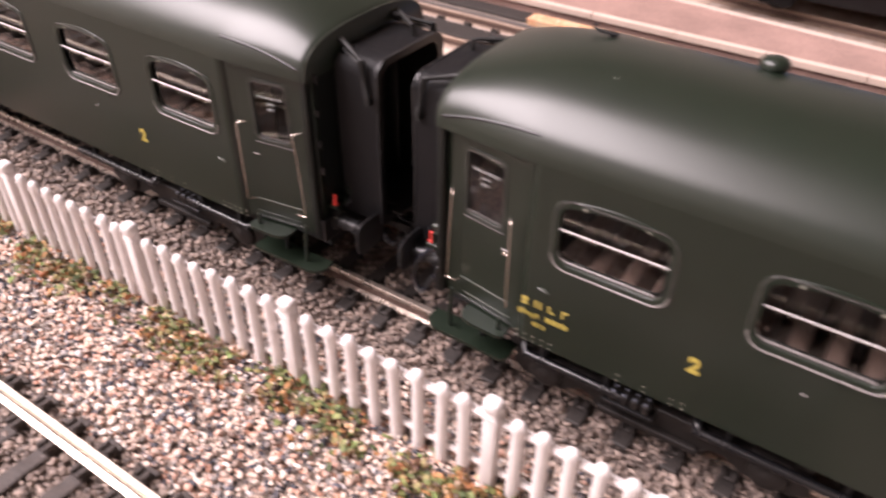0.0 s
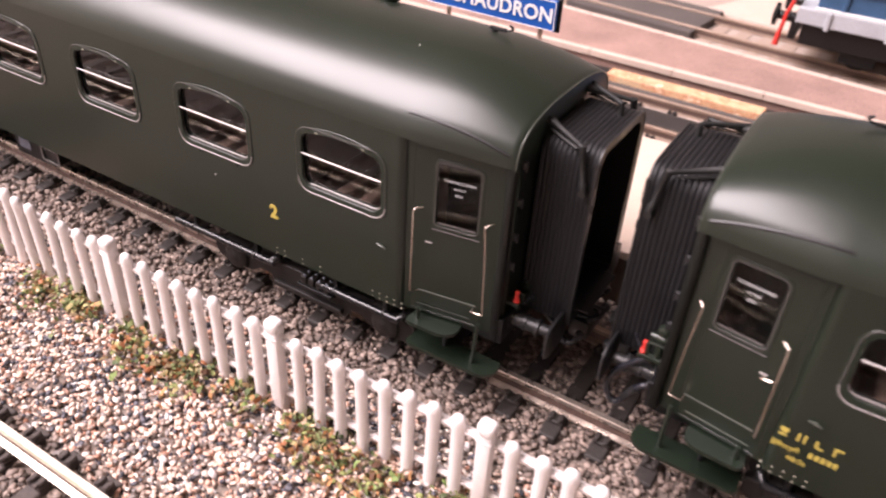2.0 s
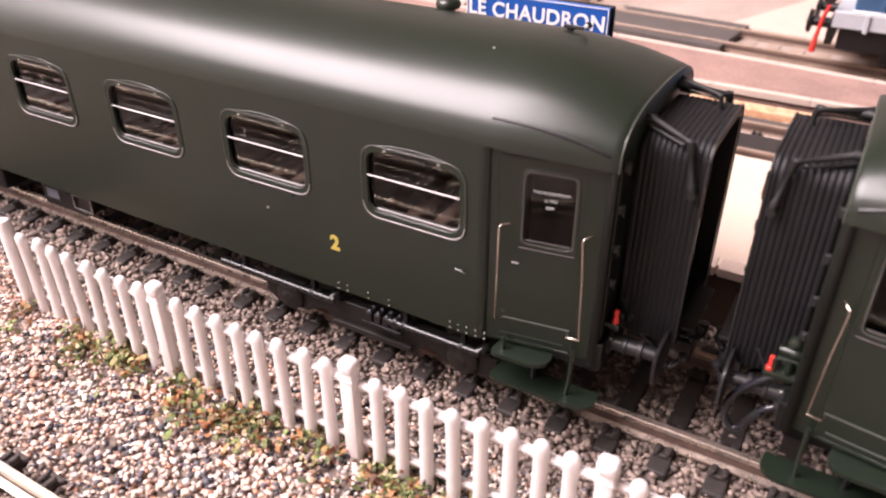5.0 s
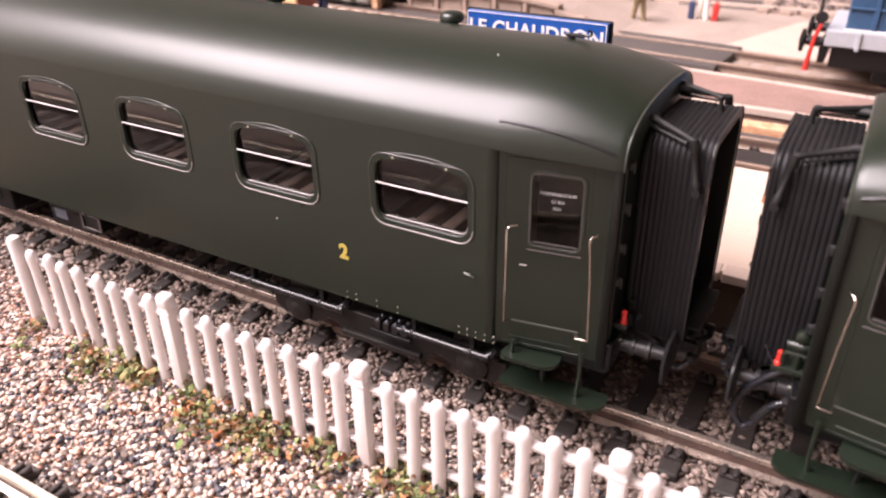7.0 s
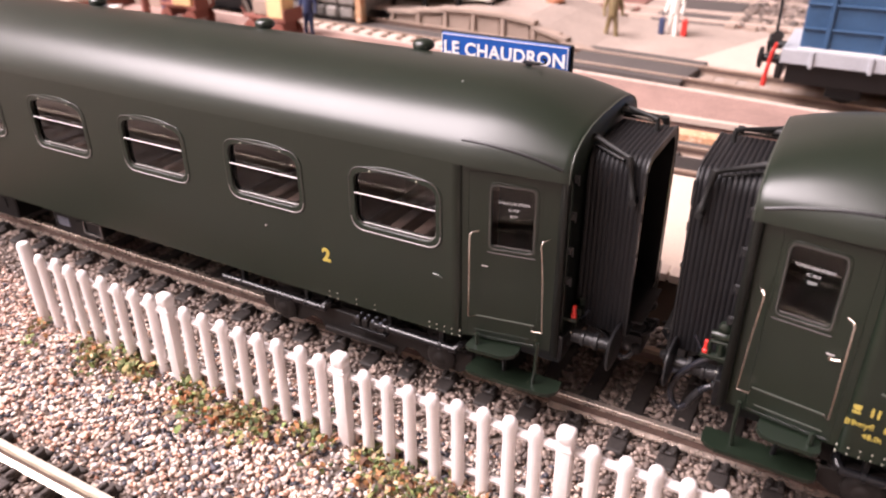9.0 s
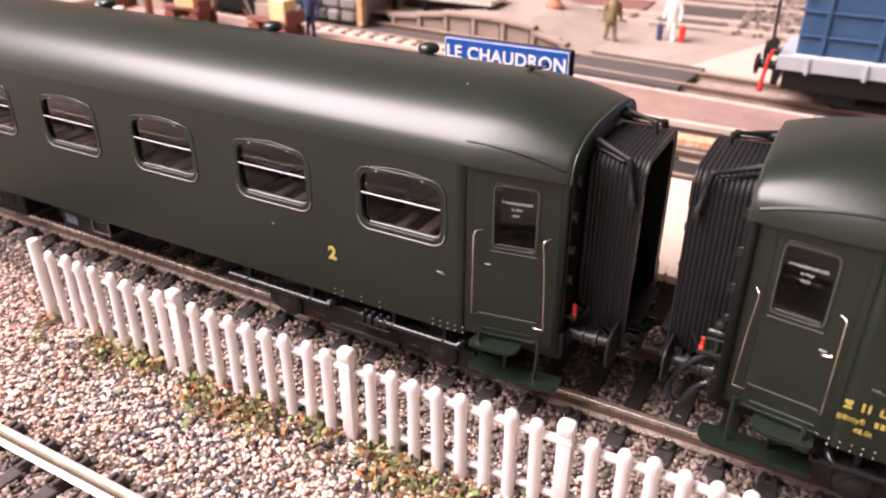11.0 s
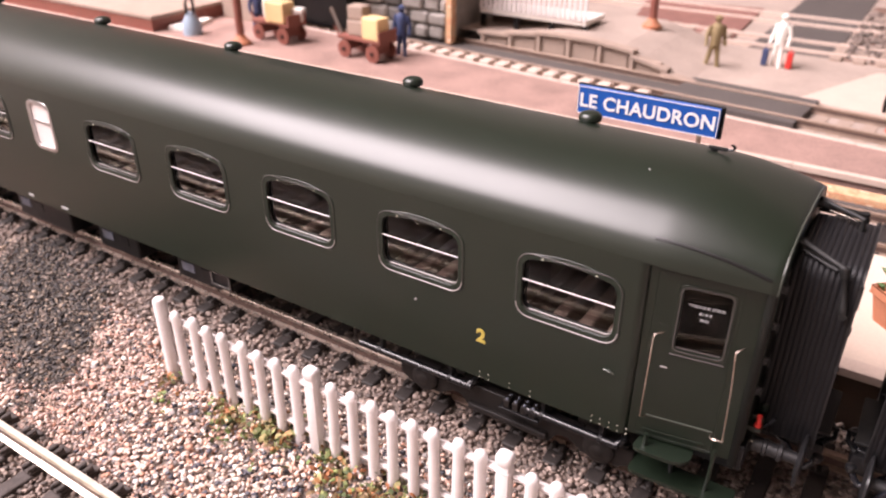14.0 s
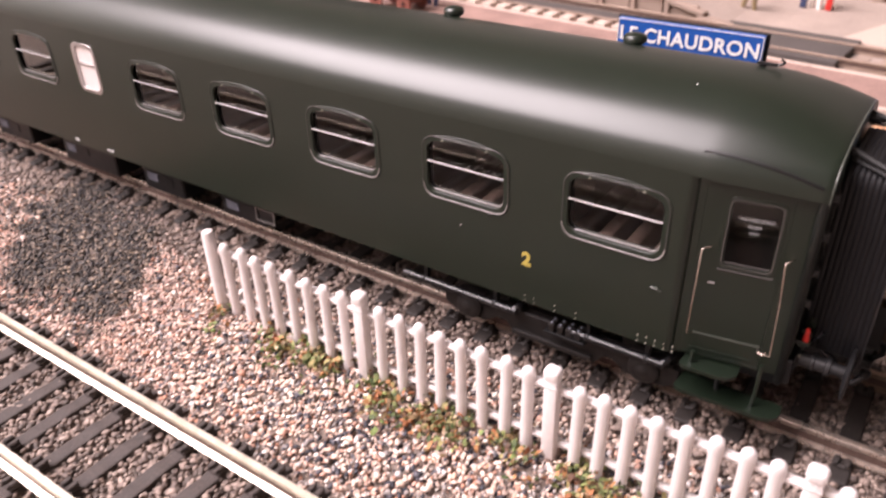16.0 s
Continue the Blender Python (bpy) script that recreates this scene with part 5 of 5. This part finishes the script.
def cart(x, y, z, turn):
    c = thing("luggage_cart", "red-brown four-wheel luggage cart on the platform", "cart", "luggage carts on the platform", at=(x, y, z))
    c.rotation_euler = (0, 0, radians(turn))
    for k in range(5):
        part("deck_board", box(-1.15, -0.5 + 0.2 * k, 0.72, 1.15, -0.31 + 0.2 * k, 0.84, 0.02), OXIDE, c)
    for dx in (-0.75, 0.75):
        for dy in (-0.5, 0.5):
            wh = part("wheel", lathe(dx, dy, 0.34, "y", [(-0.045, 0.34), (0.045, 0.34)], 16), OXIDE, c)
            part("hub", lathe(dx, dy, 0.34, "y", [(-0.09, 0.08), (0.09, 0.08)], 8), BLACK, wh)
        part("bolster", box(dx - 0.12, -0.42, 0.28, dx + 0.12, 0.42, 0.74, 0.03), OXIDE, c)
    part("end_board", box(1.05, -0.52, 0.80, 1.15, 0.52, 1.22, 0.02), OXIDE, c)
    part("draw_bar", rod([(-1.1, 0, 0.6), (-1.6, 0, 0.75), (-1.75, 0, 1.0)], 0.05, 6), OXIDE, c)
    return c


def parcel(x, y, z, w, d, h, mat, label, turn=0):
    o = part("parcel", box(-w / 2, -d / 2, 0, w / 2, d / 2, h, 0.07), mat)
    o.matrix_basis = pose(x * CM, y * CM, z * CM, 0, 0, turn)
    return tagged(o, label, "parcel", "parcels on the carts")


cart(-21.5, 16.4, 0.32, -4)
parcel(-21.2, 16.2, 1.16, 1.0, 0.8, 0.85, PARCEL, "yellow wrapped parcel on the first cart", 4)
parcel(-22.0, 16.6, 1.16, 0.6, 0.6, 0.9, PALE, "white bundle on the first cart")
parcel(-20.6, 16.7, 1.16, 0.5, 0.5, 0.55, PALE, "small white bundle on the first cart", 20)
cart(-16.6, 16.2, 0.32, -5)
parcel(-16.0, 16.0, 1.16, 0.85, 0.7, 0.85, PARCEL, "yellow wrapped parcel on the second cart", -5)
parcel(-17.0, 16.3, 1.16, 0.8, 0.7, 0.6, BEIGE, "grey-brown case on the second cart")
parcel(-17.0, 16.3, 1.765, 0.74, 0.64, 0.55, BEIGE, "grey-brown case on another case", 4)
tagged(part("hand_barrow", join(box(-18.3, 16.9, 0.32, -17.6, 17.5, 1.1, 0.06), rod([(-18.6, 17.3, 0.4), (-19.8, 17.9, 1.6)], 0.09, 6)), BROWN), "brown wooden barrow behind the cart", "barrow")


def iron_post(x, y, z, top, label):
    p = thing("iron_post", label, "post", "iron posts")
    part("shaft", rod([(x, y, z), (x, y, top)], 0.17, 10), OXIDE, p)
    part("foot", lathe(x, y, z, "z", [(0, 0.42), (0.12, 0.42), (0.3, 0.22), (0.42, 0.18)], 12), TERRA, p, smooth=40)


iron_post(-22.3, 14.9, 0.32, 9.0, "red-brown iron post on the pink platform")
iron_post(-8.1, 25.2, pave_z(-8.1, 25.2), 8.0, "red lamp post with a flared foot on pavement")

ch = thing("milk_churn", "pale blue churn with a dark handle on the platform", "churn", at=(-25.4, 15.0, 0.32))
part("can", lathe(0, 0, 0, "z", [(0, 0.42), (0.5, 0.42), (0.75, 0.25), (0.95, 0.2)], 14), BLUEGLAZE, ch, smooth=40)
for k in range(4):
    a = k * math.pi / 2
    part("handle", rod([(0.2 * math.cos(a), 0.2 * math.sin(a), 0.9), (0.24 * math.cos(a), 0.24 * math.sin(a), 1.3), (0.08 * math.cos(a), 0.08 * math.sin(a), 1.6)], 0.05, 6), BLACK, ch)

# goods dock and shed at the far left
dk = thing("loading_dock", "grey-topped loading dock with a red face", "dock")
part("top", box(-60, 14.2, 0.86, -27.1, 19.5, 1.02, 0.03), BEIGE, dk)
part("face", box(-60, 14.25, 0.32, -27.15, 19.4, 0.86), OXIDE, dk)
tagged(part("dock_ramp", prism([(-27.0, 15.0), (-25.9, 15.2), (-26.6, 17.2), (-27.1, 17.0)], 0.32, 0.5), PALE), "pale sloping board beside the dock", "board")
tagged(parcel(-33.5, 17.0, 1.02, 0.8, 0.7, 0.6, PARCEL, "yellow parcel on the loading dock"), group="parcels")
sh = thing("goods_shed", "dark red planked goods shed wall", "shed")
for k in range(30):
    part("plank", box(-60 + 1.1 * k, 20.0, 0.3, -58.94 + 1.1 * k, 20.2, 9, 0.03), OXIDE, sh)
part("wall_core", box(-60, 20.2, 0.3, -27.0, 26, 9), OXIDE, sh)
part("pillar", box(-26.9, 18.2, 0.3, -24.6, 20.2, 9, 0.05), BEIGE, sh, "tan corner pillar")
part("doorway", box(-24.6, 19.6, 0.3, -20.4, 24, 9), BLACK, sh, "dark opening")

# rough stone building
sb = thing("stone_wall", "wall of rough grey stone blocks", "wall")
part("core", box(-20.4, 21.3, 0.0, -15.9, 26, 7.0), STONE, sb)
rs = random.Random(3)
for r in range(9):
    x = -20.4
    while x < -16.2:
        w = rs.uniform(0.7, 1.3)
        part("stone", box(x, 21.0 - rs.uniform(0, 0.15), 0.1 + 0.6 * r, min(x + w - 0.08, -15.9), 21.32, 0.62 + 0.6 * r, 0.1, None, 1), STONE, sb)
        x += w
part("corner_post", box(-15.9, 20.9, 0, -15.6, 21.3, 7.0, 0.03), WOOD, sb)

# white railing on a raised board
wr = thing("white_railing", "white picket railing on a pale raised deck", "railing")
part("deck", box(-15.4, 23.0, 1.05, -10.2, 25.0, 1.25, 0.03), PALE, wr)
part("top_rail", box(-15.4, 22.96, 2.25, -10.2, 23.04, 2.35, 0.02), WHITE, wr)
pk = part("picket", box(-0.07, 22.9, 1.25, 0.07, 22.97, 2.45, 0.02), WHITE, wr)
for k in range(22):
    o = pk if k == 0 else new("picket", pk.data)
    o.parent, o.location = wr, ((-15.3 + 0.24 * k) * CM, 0, 0)
for x in (-15.3, -13.6, -11.9, -10.3):
    part("leg", box(x - 0.1, 23.1, -0.1, x + 0.1, 23.3, 1.05), BLACK, wr)
part("dark_recess", box(-15.4, 24.2, -0.1, -10.2, 24.4, 1.05), BROWN, wr)

# flower pot in the gap
fp = thing("flower_pot", "terracotta pot with yellow flowers on the platform", "plant pot", at=(3.22, 5.45, 1.0))
pot = lathe(0, 0, 0, "z", [(0, 0.40), (0.50, 0.52), (0.51, 0.57), (0.64, 0.57), (0.64, 0.50), (0.58, 0.48)], 4)
pot.transform(pose(0, 0, 0, 0, 0, 45))
bmesh.ops.bevel(pot, geom=[e for e in pot.edges if abs(e.verts[0].co.z - e.verts[1].co.z) > 0.05], offset=0.04, segments=2, affect="EDGES")
part("pot", pot, TERRA, fp, smooth=40)
rp = random.Random(5)
for k in range(60):
    a, r = rp.uniform(0, 6.3), 0.36 * rp.random() ** 0.5
    cx, cy, cz = r * math.cos(a), r * math.sin(a), 0.60 + rp.uniform(0, 0.34)
    if k % 3 == 0:
        part("flower", lathe(cx, cy, cz + 0.06, "z", [(0, 0.02), (0.02, 0.07), (0.045, 0.09), (0.06, 0.03)], 7), PETAL, fp)
    else:
        part("leaf", rod([(cx, cy, cz - 0.08), (cx + 0.05 * math.cos(a), cy + 0.05 * math.sin(a), cz + 0.02), (cx + 0.14 * math.cos(a), cy + 0.14 * math.sin(a), cz + 0.05)], 0.04, 5, None, [0.012, 0.045, 0.008]), GREENLEAF, fp)


# weeds along the fence: foam clumps and fallen leaves in patches
def patchy(count, spread):
    x = RNG.uniform(-7.6, 8.5, count)
    y = -1.70 + RNG.normal(0, spread, count) - 0.16 * np.sin(x * 1.7)
    keep = 0.7 * np.sin(x * 2.3 + 0.8) + 0.7 * np.sin(x * 5.3 + 3.1 * y) + 0.5 * np.sin(x * 11.0 - 7.0 * y) + RNG.normal(0, 0.45, count) > -0.32 + 0.9 * np.clip((-4.0 - x) / 2.5, 0, 1)
    return np.stack([x[keep], y[keep]], 1)


clump = patchy(900, 0.18)
tagged(pebbles("weed_clumps", RNG, clump, RNG.uniform(-0.05, 0.07, len(clump)), 0.022, 0.058, LEAF, None, "", 0.8), "olive and rust foam clumps along the fence", "weeds")
leafs = patchy(4300, 0.24)
tagged(flakes("fallen_leaves", RNG, leafs, RNG.uniform(-0.02, 0.11, len(leafs)), 0.028, 0.068, LEAF, "autumn-coloured leaf scatter along the fence"), category="weeds")

# the room round the layout
for nm, b in (("wall_north", (-240, 200, -90, 200, 205, 160)), ("wall_south", (-240, -225, -90, 200, -220, 160)), ("wall_east", (200, -220, -90, 205, 200, 160)), ("wall_west", (-245, -220, -90, -240, 200, 160))):
    tagged(part(nm, box(*b), WALLPAINT), "plain pale room wall", "wall", kind="structure")
tagged(part("ceiling", box(-245, -225, 160, 205, 205, 165), WALLPAINT), "plain pale ceiling", "ceiling", kind="structure")
